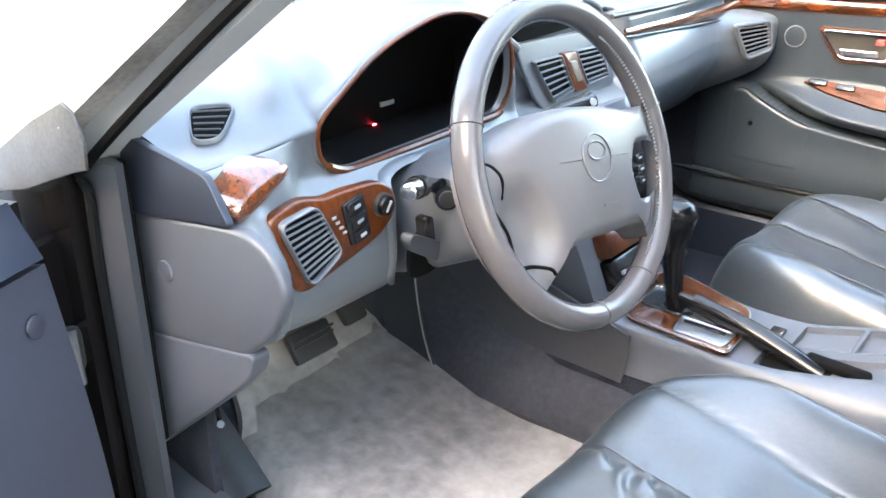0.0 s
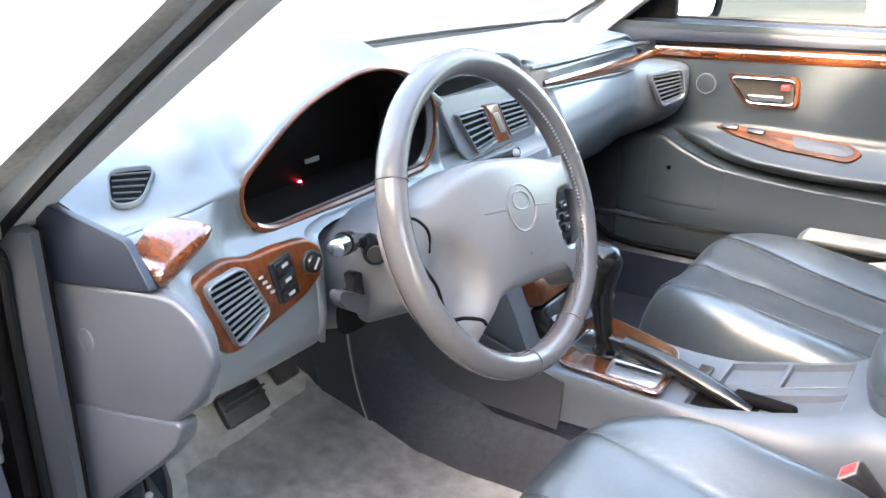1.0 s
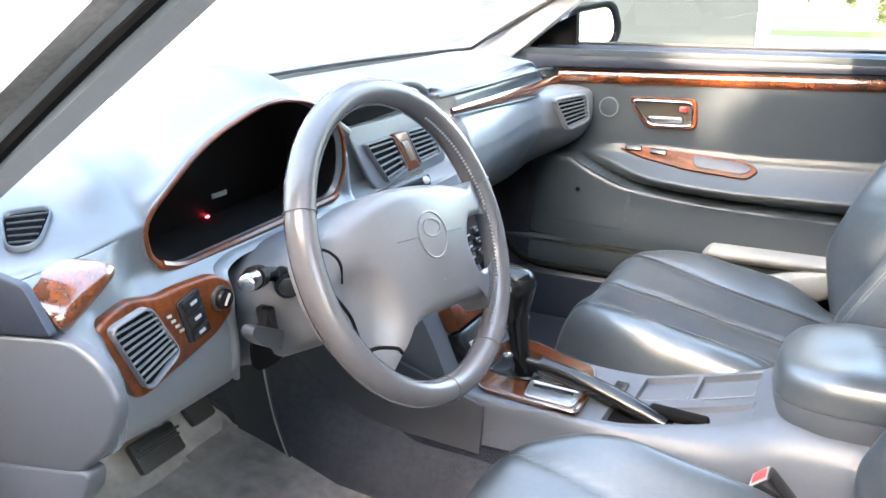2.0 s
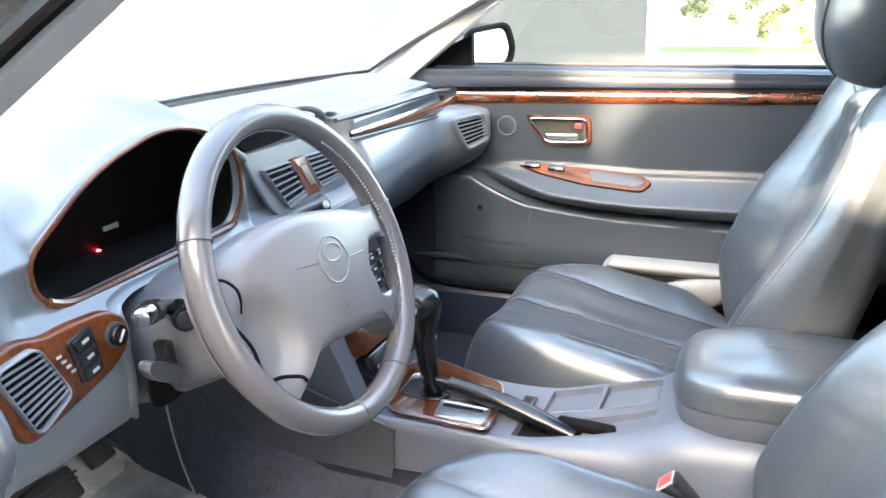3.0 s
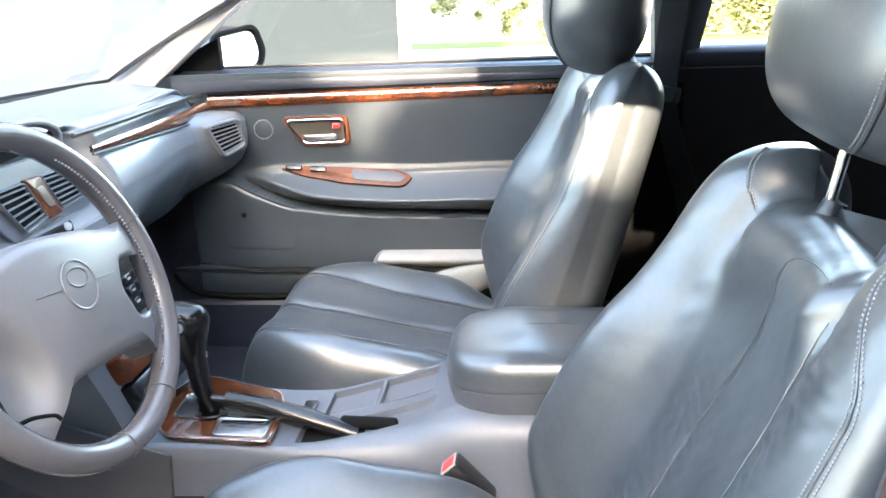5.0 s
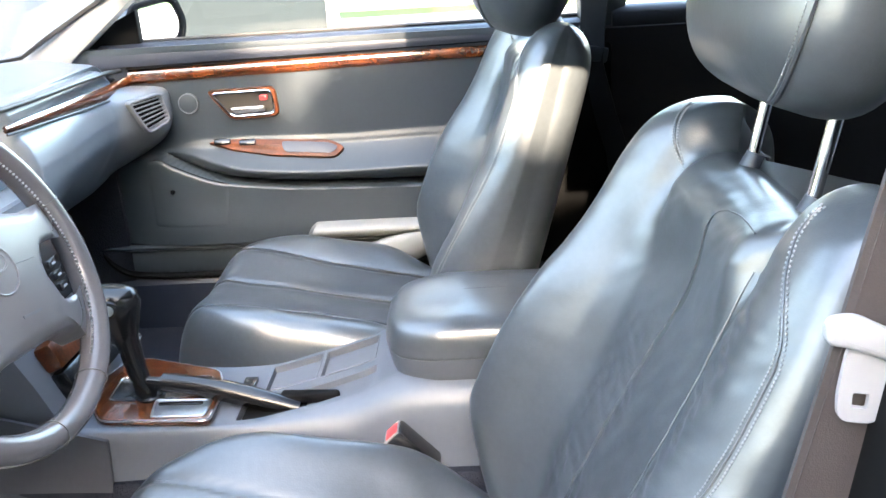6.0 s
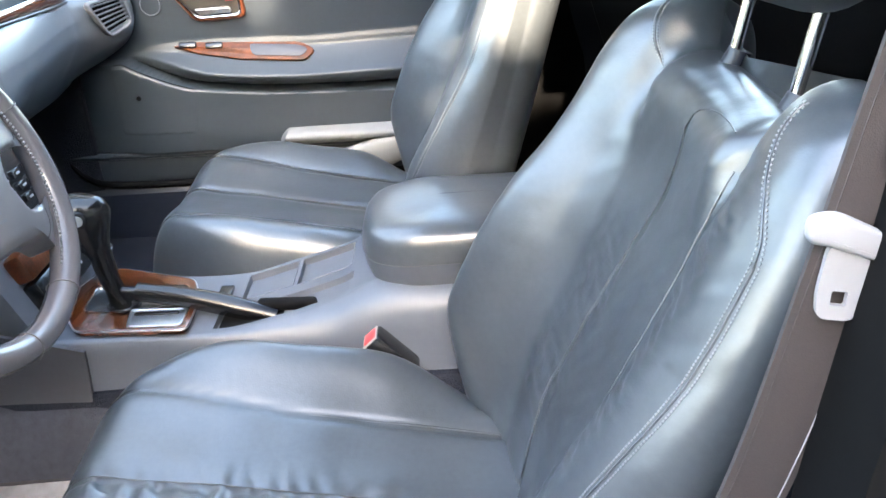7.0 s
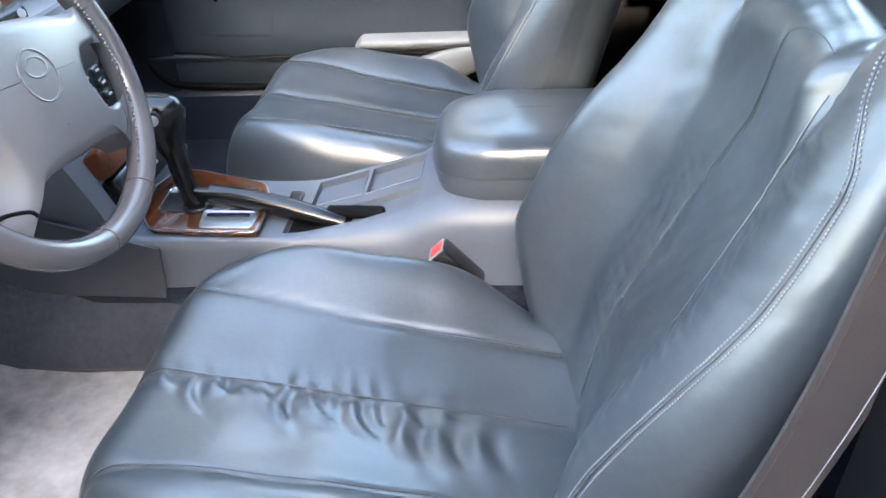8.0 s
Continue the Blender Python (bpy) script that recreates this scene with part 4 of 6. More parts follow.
part("hub", loft([[W(r * math.cos(t), r * math.sin(t) - 0.012, n) for t in [TAU * k / 24 for k in range(24)]] for n, r in ((-0.075, 0.045), (-0.06, 0.05), (-0.03, 0.055), (-0.01, 0.06))]), PLASTIC, wheel)

# ---- centre console ----
con = root("centre_console", (0.0, -0.2, 0.12), "grey plastic centre console with shifter, trays and armrest", "console")


def con_top(y):
    return curve_at([(-0.62, 0.345), (-0.40, 0.345), (-0.345, 0.336), (-0.30, 0.314), (-0.20, 0.298), (-0.14, 0.293), (-0.05, 0.295), (0.05, 0.297), (0.10, 0.300)], y)


def con_left(y):
    return curve_at([(-0.62, -0.055), (-0.32, -0.062), (-0.22, -0.085), (-0.13, -0.102), (0.11, -0.106)], y)


def con_right(y):
    return curve_at([(-0.62, 0.120), (-0.32, 0.118), (-0.225, 0.098), (-0.15, 0.072), (-0.08, 0.066), (0.0, 0.078), (0.06, 0.098), (0.11, 0.105)], y)


rings = []
for k in range(41):
    y = -0.62 + 0.73 * k / 40
    z, xl, xr = con_top(y), con_left(y), con_right(y)
    q = -0.112 - 0.006 * smoothstep(-0.1, 0.1, y)
    h = 0.004 + 0.35 * (xl - q)
    rings.append([Vector((x, y, zz)) for x, zz in ((q - 0.016, 0.205), (q - 0.010, 0.215), (q - 0.003, z - h - 0.04), (q, z - h - 0.015), (q + 0.25 * (xl - q), z - h * 0.55), (q + 0.6 * (xl - q), z - h * 0.16), (xl, z), (xl + 0.004, z - 0.02), (xr - 0.004, z - 0.02), (xr, z), (xr + 0.008, z - 0.006), (xr + 0.010, z - 0.03), (0.125, 0.20), (0.14, 0.14))])
body = part("body", loft(rings), CONSOLE, con, sharp=50)


def con_xyz(s, y, d=0.0):
    """A point of the console's top; s across from 0 to 1, d up."""
    return Vector((con_left(y) + (con_right(y) - con_left(y)) * s, y, con_top(y) + d))


def sunk(s, y):
    """Depth of the trays and of the brake lever's slot in the console's top."""
    d = 0.0
    for s0, s1, y0, y1, deep in ((0.50, 0.93, -0.224, -0.152, 0.009), (0.50, 0.93, -0.312, -0.232, 0.009), (0.07, 0.35, -0.318, -0.128, 0.009)):
        if s0 <= s <= s1 and y0 <= y <= y1:
            d = max(d, deep)
    return d


ey = sorted({v + e for v in (-0.318, -0.312, -0.232, -0.224, -0.152, -0.128) for e in (-0.0012, 0.0012)} | {-0.62 + 0.73 * k / 48 for k in range(49)})
es = sorted({v + e for v in (0.07, 0.35, 0.50, 0.93) for e in (-0.006, 0.006)} | {k / 24 for k in range(25)})
top = bmesh.new()
grid = [[top.verts.new(con_xyz(s, y, -sunk(s, y))) for s in es] for y in ey]
for r0, r1 in zip(grid, grid[1:]):
    for k in range(len(es) - 1):
        top.faces.new((r0[k], r0[k + 1], r1[k + 1], r1[k]))
part("console_top", top, CONSOLE, con, "grey moulded top with two shallow trays", sharp=28)
for s0, s1, y0, y1 in ((0.495, 0.935, -0.225, -0.151), (0.495, 0.935, -0.313, -0.231)):
    edge = rounded([(s0, y0), (s1, y0), (s1, y1), (s0, y1)], 0.004, 3)
    part("tray_edge", tube([con_xyz(a, b, 0.0002) for a, b in edge], 0.0011, 5, closed=True), CONSOLE, con)


def panel_low(y):
    """Lower edge of the console's forward side panel."""
    return curve_at([(-0.12, 0.205), (0.042, 0.213), (0.137, 0.213), (0.245, 0.222), (0.31, 0.254), (0.365, 0.289), (0.44, 0.345), (0.60, 0.46)], y)


part("side_panel", sheet(lambda u, v: Vector((-0.1215 - 0.014 * (1 - v) ** 1.5 + 0.004 * u, 0.044 + 0.42 * u, panel_low(0.044 + 0.42 * u) * (1 - v) + (0.286 + 0.12 * u) * v)), 16, 8, 0.006), FLANK, con, "grey forward side panel with its shade put into the colour")
for y in (-0.085,):
    part("joint", tube([(-0.119, y, 0.270), (-0.122, y, 0.25), (-0.131, y - 0.006, 0.20)], 0.0011, 5), RUBBER, con)

# shift plate with its gate and pattern
sp = lambda a, b, d: Vector((a, b, 0.298 + d))
SO = rounded([(-0.108, -0.096), (-0.098, 0.060), (-0.060, 0.085), (0.03, 0.104), (0.082, 0.088), (0.090, 0.054), (0.040, -0.072), (-0.02, -0.094)], 0.014)
plate = part("shift_plate", slab(SO, 0.008, 0.003, sp), WOOD_GLOSS, con, "polished burl wood shift surround with a bright rim")
part("plate_rim", tube([sp(a, b, 0.0058) for a, b in SO], 0.0013, 6, closed=True), STEEL, plate)
GO = rounded([(-0.100, -0.086), (-0.098, -0.010), (-0.048, -0.002), (-0.052, -0.088)], 0.008)
gi = [(-0.0745 + (a + 0.0745) * 0.82, -0.046 + (b + 0.046) * 0.88) for a, b in GO]
part("gate_plate", ring_slab(GO, gi, 0.0105, sp, 0.001), STEEL, plate, "pale gear indicator frame")
part("gate_floor", slab(gi, 0.0092, 0.0005, sp), STEEL, plate)
part("gate_slot", slab(rounded([(-0.068, -0.076), (-0.066, -0.012), (-0.060, -0.012), (-0.062, -0.076)], 0.002), 0.0112, 0.0005, sp), BLACK, plate)
SG = rounded([(-0.052, 0.020), (-0.046, 0.068), (0.022, 0.072), (0.016, -0.070), (-0.040, -0.080)], 0.010)
part("shift_gate", slab(SG, 0.0092, 0.001, sp), BLACK, plate, "dark gate of the gear lever")
part("gate_rim", tube([sp(a, b, 0.0095) for a, b in SG], 0.0016, 6, closed=True), CHROME, plate)

lev = root("gear_lever", (-0.03, 0.02, 0.30), "black leather gear lever with a knob and button", "gear lever")
part("stem", tube(smooth_path([(-0.034, 0.012, 0.300), (-0.032, 0.022, 0.34), (-0.029, 0.028, 0.38), (-0.026, 0.032, 0.43)], 6), lambda t: 0.0125 + 0.005 * t, 14), LEVER, lev)
part("boot_ring", tube([(-0.034 + 0.02 * math.cos(t), 0.012 + 0.022 * math.sin(t), 0.309) for t in [TAU * k / 20 for k in range(20)]], 0.003, 6, closed=True), BLACK, lev)
part("knob", loft([[Vector((-0.026 + a * math.cos(t), 0.034 + yo + b * math.sin(t), z + 0.25 * yo + 0.10 * b * math.sin(t))) for t in [TAU * k / 26 for k in range(26)]] for z, a, b, yo in ((0.388, 0.0165, 0.0175, 0.0), (0.402, 0.020, 0.022, 0.002), (0.420, 0.025, 0.030, 0.006), (0.438, 0.029, 0.037, 0.008), (0.453, 0.030, 0.040, 0.008), (0.464, 0.027, 0.037, 0.007), (0.472, 0.020, 0.029, 0.006), (0.4755, 0.010, 0.015, 0.005), (0.476, 0.002, 0.003, 0.005))]), LEVER, lev)
part("knob_band", tube([(-0.020 + 0.019 * math.cos(t), 0.034 + 0.018 * math.sin(t), 0.392) for t in [TAU * k / 22 for k in range(22)]], 0.002, 6, closed=True), CHROME, lev)
part("release_button", disc((-0.0545, 0.036, 0.452), (-1, -0.25, 0.1), 0.0125, 0.010, 20, 0.003), BLACK, lev)
part("button_face", disc((-0.0605, 0.0345, 0.4526), (-1, -0.25, 0.1), 0.0075, 0.003, 18, 0.001), STEEL, lev)

brake = root("hand_brake", (-0.045, -0.19, 0.30), "black hand brake lever lying in its slot", "hand brake")
part("grip", tube(smooth_path([(-0.038, -0.014, 0.330), (-0.041, -0.07, 0.321), (-0.046, -0.125, 0.309), (-0.052, -0.165, 0.299), (-0.056, -0.21, 0.286)], 6), lambda t: 0.0150 - 0.001 * math.cos(t * 6), 14), LEVER, brake)
part("button", tube([(-0.037, 0.008, 0.332), (-0.038, -0.018, 0.329)], 0.007, 12), BLACK, brake)
part("lever_foot", box((-0.046, -0.225, 0.301), (0.018, 0.085, 0.016), Matrix.Rotation(radians(2), 4, "X"), 0.006, seg=3), FLAT_BLACK, brake)
# Black sheet on the slot's floor, painting the dark of the hole under the lever
part("slot_hole_shade", slab([(0.08, -0.220), (0.08, -0.131), (0.33, -0.131), (0.33, -0.220)], 0.001, 0, lambda a, b, d: con_xyz(a, b, d - 0.0085)), FLAT_BLACK, con)
part("small_switch", box((0.008, -0.125, 0.296), (0.03, 0.02, 0.008), None, 0.002), BLACK, con)

arm = root("armrest", (0.02, -0.47, 0.36), "padded slate leather armrest lid on the console", "armrest")
AR = rounded([(-0.092, -0.64), (-0.096, -0.40), (-0.070, -0.352), (-0.02, -0.336), (0.06, -0.336), (0.105, -0.352), (0.130, -0.40), (0.126, -0.64)], 0.045, 8)
ac = Vector((0.017, -0.48))


def arm_ring(s, z, rise=0.0):
    return [Vector((ac.x + (a - ac.x) * s, ac.y + (b - ac.y) * (1 - (1 - s) * 0.7), z - 0.06 * max(0, b + 0.42) + rise)) for a, b in AR]


part("lid", loft([arm_ring(0.96, 0.370), arm_ring(0.992, 0.3735), arm_ring(1.0, 0.3765), arm_ring(0.996, 0.3800), arm_ring(0.990, 0.388), arm_ring(0.975, 0.398), arm_ring(0.945, 0.408), arm_ring(0.89, 0.4155), arm_ring(0.80, 0.4205), arm_ring(0.6, 0.4235), arm_ring(0.35, 0.4245), arm_ring(0.12, 0.425)]), LEATHER, arm, sharp=80)
part("tub", loft([arm_ring(0.80, 0.322), arm_ring(0.88, 0.332), arm_ring(0.935, 0.344), arm_ring(0.970, 0.358), arm_ring(0.985, 0.3725)]), CONSOLE, arm, "grey plastic underside", sharp=60)

# ---- front seats ----
def edge_round(s, p=5.0, q=0.42):
    return max(0.0, 1 - abs(s) ** p) ** q


def groove(a, at, w=0.0035, d=0.004):
    return -d * math.exp(-((a - at) / w) ** 2) - 0.7 * d * math.exp(-((a - at) / (4 * w)) ** 2)


crease_rng = random.Random(5)
BACK_CREASES = []
for k in range(14):
    n, v = -crease_rng.uniform(0.012, 0.10), crease_rng.uniform(0.26, 0.66)
    BACK_CREASES.append((n, v, n + crease_rng.uniform(-0.012, 0.035), v - crease_rng.uniform(0.05, 0.13)))
for k in range(9):
    v = 0.30 + 0.06 * k + crease_rng.uniform(-0.015, 0.015)
    BACK_CREASES.append((0.195, v, 0.150 + crease_rng.uniform(-0.01, 0.01), v + crease_rng.uniform(0.03, 0.06)))
# gathered folds of the driver's cushion: across and along at both ends, width, height
FOLDS = []
for k in range(11):
    u = 0.86 - 0.046 * k + crease_rng.uniform(-0.012, 0.012)
    FOLDS.append((0.002, u, 0.030 + crease_rng.uniform(0.0, 0.050), u - 0.030 - crease_rng.uniform(0.0, 0.055), 0.0050 + crease_rng.uniform(0.0, 0.003), 0.0042 + crease_rng.uniform(-0.001, 0.0022)))
for u, h in ((0.37, 0.0062), (0.30, 0.0075), (0.22, 0.0055)):
    FOLDS.append((0.020, u, 0.105, u - 0.030, 0.0105, h))
BACK_H = 0.590
NEAR_EDGE = [(0.0, 0.092), (0.10, 0.116), (0.25, 0.130), (0.5, 0.098), (0.68, 0.077), (0.82, 0.069), (1.0, 0.060)]
FAR_EDGE = [(0.0, 0.110), (0.10, 0.145), (0.26, 0.186), (0.38, 0.178), (0.54, 0.157), (0.71, 0.119), (0.83, 0.107), (1.0, 0.080)]


def middle_seam(v):
    return -0.030 + 0.030 * smoothstep(0.40, 0.85, v)


def seat_back_w(v):
    return curve_at([(0.0, 0.236), (0.15, 0.256), (0.5, 0.266), (0.78, 0.257), (0.88, 0.247), (0.94, 0.235), (0.98, 0.220), (1.0, 0.205)], v)


def seat_back_front(n, v, worn=True):
    """How far the backrest's front stands out from its middle plane; n across (+ towards the open door), v up 0..1."""
    f = curve_at([(0.0, 0.058), (0.57, 0.056), (0.81, 0.048), (1.0, 0.042)], v) + 0.018 * math.exp(-((v - 0.27) / 0.21) ** 2) - 0.012 * math.exp(-(n / 0.09) ** 2)
    side = curve_at(NEAR_EDGE, v) if n > 0 else curve_at(FAR_EDGE, v) * (1.0 if worn else 0.93)
    f += (side - f) * smoothstep(0.100, 0.215, abs(n))
    low = smoothstep(0.93, 0.88, v)
    f += groove(n, 0.125, 0.0036, 0.0022) * low + groove(n, middle_seam(v), 0.0036, 0.0024) * low + groove(n, -0.142, 0.006, 0.002) * low
    f += 0.016 * smoothstep(0.13, 0.10, abs(n)) * smoothstep(0.68, 0.88, v)
    f -= 0.010 * math.exp(-((abs(n) - 0.134) / 0.012) ** 2) * smoothstep(0.72, 0.88, v)
    wr = noise.noise(Vector((n * 22, v * 7, 1.7))) * 0.0022 + noise.noise(Vector((n * 60 - v * 24, v * 18, 4.2))) * 0.0008
    wr += (0.0024 if worn else 0.0005) * noise.noise(Vector((n * 34 - v * 46, v * 58, 9.3))) * math.exp(-((n - 0.165) / 0.035) ** 2) * smoothstep(0.2, 0.35, v) * smoothstep(0.92, 0.8, v)
    wr += (0.0014 if worn else 0.0003) * noise.noise(Vector((n * 50 + v * 60, v * 30, 5.1))) * math.exp(-((n + 0.05) / 0.06) ** 2) * smoothstep(0.12, 0.25, v) * smoothstep(0.7, 0.5, v)
    for n0, v0, n1, v1 in BACK_CREASES if worn else ():
        dn, dv = n1 - n0, (v1 - v0) * BACK_H
        k = max(0.0, min(1.0, ((n - n0) * dn + (v - v0) * BACK_H * dv) / (dn * dn + dv * dv)))
        d = math.hypot(n - n0 - k * dn, (v - v0) * BACK_H - k * dv)
        if d < 0.03:
            wr += (0.0009 * math.exp(-((d - 0.008) / 0.006) ** 2) - 0.0013 * math.exp(-(d / 0.0045) ** 2)) * math.sin(math.pi * min(0.94, max(0.06, k)))
    return f + wr


def crown_at(v):
    """How the backrest's thickness rounds off towards its top."""
    return max(0.015, max(0.0, 1 - (max(0.0, v - 0.87) / 0.13) ** 2.8) ** 0.5)


def stitch_n(v):
    """Where the stitched seam on the door's side runs across the backrest."""
    return 0.226 + 0.012 * math.exp(-((v - 0.62) / 0.2) ** 2) - 0.056 * smoothstep(0.78, 0.97, v) - 0.014 * smoothstep(0.35, 0.05, v)


def cushion_round(u):
    return 1.0 if u < 0.84 else max(0.10, max(0.0, 1 - ((u - 0.84) / 0.16) ** 2.3)) ** 0.5


def cushion_seams(u):
    """Where the cushion's three seams run: far bolster, middle, near bolster."""
    return (-0.116 - 0.026 * smoothstep(0.45, 0.92, u), 0.004, 0.150 + 0.016 * u)


def cushion_top(n, u, worn):
    """Height of the cushion's top over its base; n across, u from the rear 0 to the nose 1."""
    b = abs(n) / 0.25
    f = 0.140 + 0.100 * u - 0.016 * math.exp(-(n / 0.12) ** 2)
    f += (0.056 if n < 0 and worn else 0.030) * math.exp(-((b - 0.84) / 0.24) ** 2) * smoothstep(0.0, 0.36, u) * smoothstep(1.02, 0.62, u)
    f -= 0.055 * smoothstep(0.32, 0.0, u) * smoothstep(0.55, 1.0, b)
    for at in cushion_seams(u):
        f += groove(n, at, 0.0035, 0.0045)
    f += noise.noise(Vector((n * 14, u * 7, 8.1))) * 0.0030
    for n0, u0, n1, u1, w, h in FOLDS if worn else ():
        dn, du = n1 - n0, (u1 - u0) * 0.55
        k = max(0.0, min(1.0, ((n - n0) * dn + (u - u0) * 0.55 * du) / (dn * dn + du * du)))
        side = ((n - n0) * du - (u - u0) * 0.55 * dn) / math.hypot(dn, du) + 0.010 * math.sin(math.pi * k)
        away = math.hypot(n - n0 - k * dn, (u - u0) * 0.55 - k * du)
        if away < 0.05:
            fade = math.sin(math.pi * min(0.97, max(0.10, k))) * smoothstep(0.022, 0.010, away - abs(side) if away > abs(side) else 0.0)
            f += h * fade * (math.exp(-(side / w) ** 2) - 0.8 * math.exp(-((side - 1.7 * w) / w) ** 2))
    return f


def cushion_edge(s, worn):
    """The fall of the cushion towards its sides; the unworn seat keeps a fuller inner edge."""
    return edge_round(s, 18, 0.36) if s > 0 and not worn else edge_round(s, 8, 0.42)


def build_seat(name, x0, yb, zb, lean, L, worn, label, raised):
    """A leather front seat. yb, zb: where backrest and cushion meet; L: the cushion's length."""
    seat = root(name, (x0, yb + 0.15, FLOOR), label, "car seat", "front seats")
    # cushion
    rings = []
    N = 110
    ss = [math.sin(math.pi / 2 * (2 * k / N - 1)) for k in range(N + 1)]
    for j in range(131):
        u = 1 - (1 - j / 130) ** 1.25
        y = yb - 0.04 + (L + 0.04) * u
        w = 0.262 * (1 - 0.36 * smoothstep(0.55, 1.06, u) ** 1.7)
        e = cushion_round(u)
        top, bot = [], []
        for s in ss:
            h = cushion_top(w * s, u, worn)
            top.append(Vector((x0 - w * s, y, zb - 0.12 + (h - 0.03) * cushion_edge(s, worn) * e)))
            bot.append(Vector((x0 - w * s * 0.94, y - 0.02 * u, zb - 0.17 + 0.045 * smoothstep(0.75, 1, u) + 0.05 * (1 - edge_round(s, 6, 0.5)))))
        rings.append(top + bot[::-1])
    cu = part("cushion", loft(rings), LEATHER, seat, sharp=80)
    for q in range(3):
        pts = []
        for j in range(3, 62):
            u = j / 63
            n = cushion_seams(u)[q]
            w = 0.262 * (1 - 0.36 * smoothstep(0.55, 1.06, u) ** 1.7)
            pts.append(Vector((x0 - n + 0.0036, yb - 0.04 + (L + 0.04) * u, zb - 0.12 + (cushion_top(n, u, False) + 0.0050 - 0.03) * cushion_round(u) * cushion_edge(n / w, worn))))
        part("seam", tube(pts, 0.0013, 5), LEATHER, cu)
    part("base", box((x0, yb + 0.20, (FLOOR + zb - 0.15) / 2), (0.42, 0.36, max(0.03, zb - 0.15 - FLOOR + 0.02)), None, 0.01), BLACK, seat)
    if not worn:
        cover = bmesh.new()
        bmesh.ops.create_uvsphere(cover, u_segments=28, v_segments=14, radius=1.0)
        bmesh.ops.transform(cover, matrix=Matrix.Translation((x0 + 0.262, yb + 0.125, 0.262)) @ Matrix.Rotation(radians(-16), 4, "X") @ Matrix.Diagonal((0.016, 0.150, 0.036, 1)), verts=cover.verts)
        part("side_cover", cover, POCKET, seat, "pale grey plastic side cover")
    # backrest, leaned back about its foot
    up = Vector((0, -math.sin(radians(lean)), math.cos(radians(lean))))
    fw = Vector((0, math.cos(radians(lean)), math.sin(radians(lean))))
    foot = Vector((x0, yb - 0.065, zb - 0.06))

    def at_back(n, v, d):
        return foot + Vector((-n, 0, 0)) + up * (BACK_H * v - 0.045 * smoothstep(0.76, 1.0, v) * smoothstep(0.158, 0.112, abs(n + 0.004))) + fw * d

    def skin(n, v, d=0.0):
        k = min(0.999, abs(n) / seat_back_w(v))
        return at_back(n, v, seat_back_front(n, v, worn) * (0.25 + 0.75 * edge_round(k, 6, 0.45)) * crown_at(v) + d)
    rings = []
    ss = [math.sin(math.pi / 2 * (2 * k / 132 - 1)) for k in range(133)]
    for j in range(191):
        v = 1 - (1 - j / 190) ** 1.7
        w, crown = seat_back_w(v), crown_at(v)
        fr, bk = [], []
        for s in ss:
            fr.append(at_back(w * s, v, seat_back_front(w * s, v, worn) * (0.25 + 0.75 * edge_round(s, 6, 0.45)) * crown))
            bk.append(at_back(w * s * 0.97, v, -0.055 * edge_round(s, 7, 0.4) * crown))
        rings.append(fr + bk[::-1])
    ba = part("backrest", loft(rings), LEATHER, seat, sharp=80)
    lines = [[(middle_seam(v) - 0.0035, v) for v in [0.06 + 0.79 * j / 30 for j in range(31)]] + [(-0.002, 0.875), (0.004, 0.90), (0.014, 0.922), (0.030, 0.938), (0.052, 0.947), (0.080, 0.950), (0.105, 0.948)]]
    lines.append([(0.125 - 0.0035, v) for v in [0.10 + 0.76 * j / 30 for j in range(31)]])
    for ln in lines:
        part("seam", tube([skin(n, v, 0.0003) for n, v in ln], 0.0008, 5), LEATHER, ba)
    dots = bmesh.new()
    for j in range(60):
        v = 0.16 + 0.44 * j / 60
        tube([skin(middle_seam(v), v, 0.0016), skin(middle_seam(v), v + 0.003, 0.0016)], 0.0006, 4, bm=dots)
    part("seam_stitching", dots, THREAD, ba, smooth=False)
    # twin-stitched edge seams, over the shoulders
    for sg in (-1, 1):
        st, welt = bmesh.new(), []
        for j in range(170 if sg > 0 else 26):
            v = 0.05 + 0.91 * j / 169 if sg > 0 else 0.895 + 0.075 * j / 25
            n = stitch_n(v) if sg > 0 else -0.140 - 0.55 * (v - 0.90)
            welt.append(skin(n, v, 0.0004))
            for dn in (-0.0034, 0.0034):
                tube([skin(n + dn, v, 0.0004), skin(n + dn, v + 0.0031, 0.0005)], 0.0009, 4, bm=st)
        part("welt", tube(welt, 0.0009, 6), LEATHER, ba)
        part("stitching", st, THREAD, ba, "pale twin stitching", smooth=False)
    # headrest on two posts
    hr = root("headrest", at_back(0, 1.0, 0.0), "slate leather headrest on two chrome posts", "headrest", "headrests")
    hc, hw, hh, hd, soft, square = (0.039 + raised, 0.176, 0.100, 0.066, 0.55, 0.72) if worn else (0.044 + raised, 0.158, 0.104, 0.090, 0.66, 0.88)

    def pad_at(cs, q, t, d=0.0):
        k = max(0.02, math.cos(q)) ** soft
        if not worn:
            k *= 1 - 0.16 * smoothstep(0.2, -1.2, q)
        b = hh * math.copysign(abs(math.sin(q)) ** 0.8, math.sin(q))
        return foot + Vector((-hw * k * cs - 0.004, 0, 0)) + up * (BACK_H + hc + b) + fw * ((0.060 if worn else 0.076) + 0.012 * math.sin(q) + hd * k * math.copysign(abs(math.sin(t)) ** 0.8, math.sin(t)) + d)
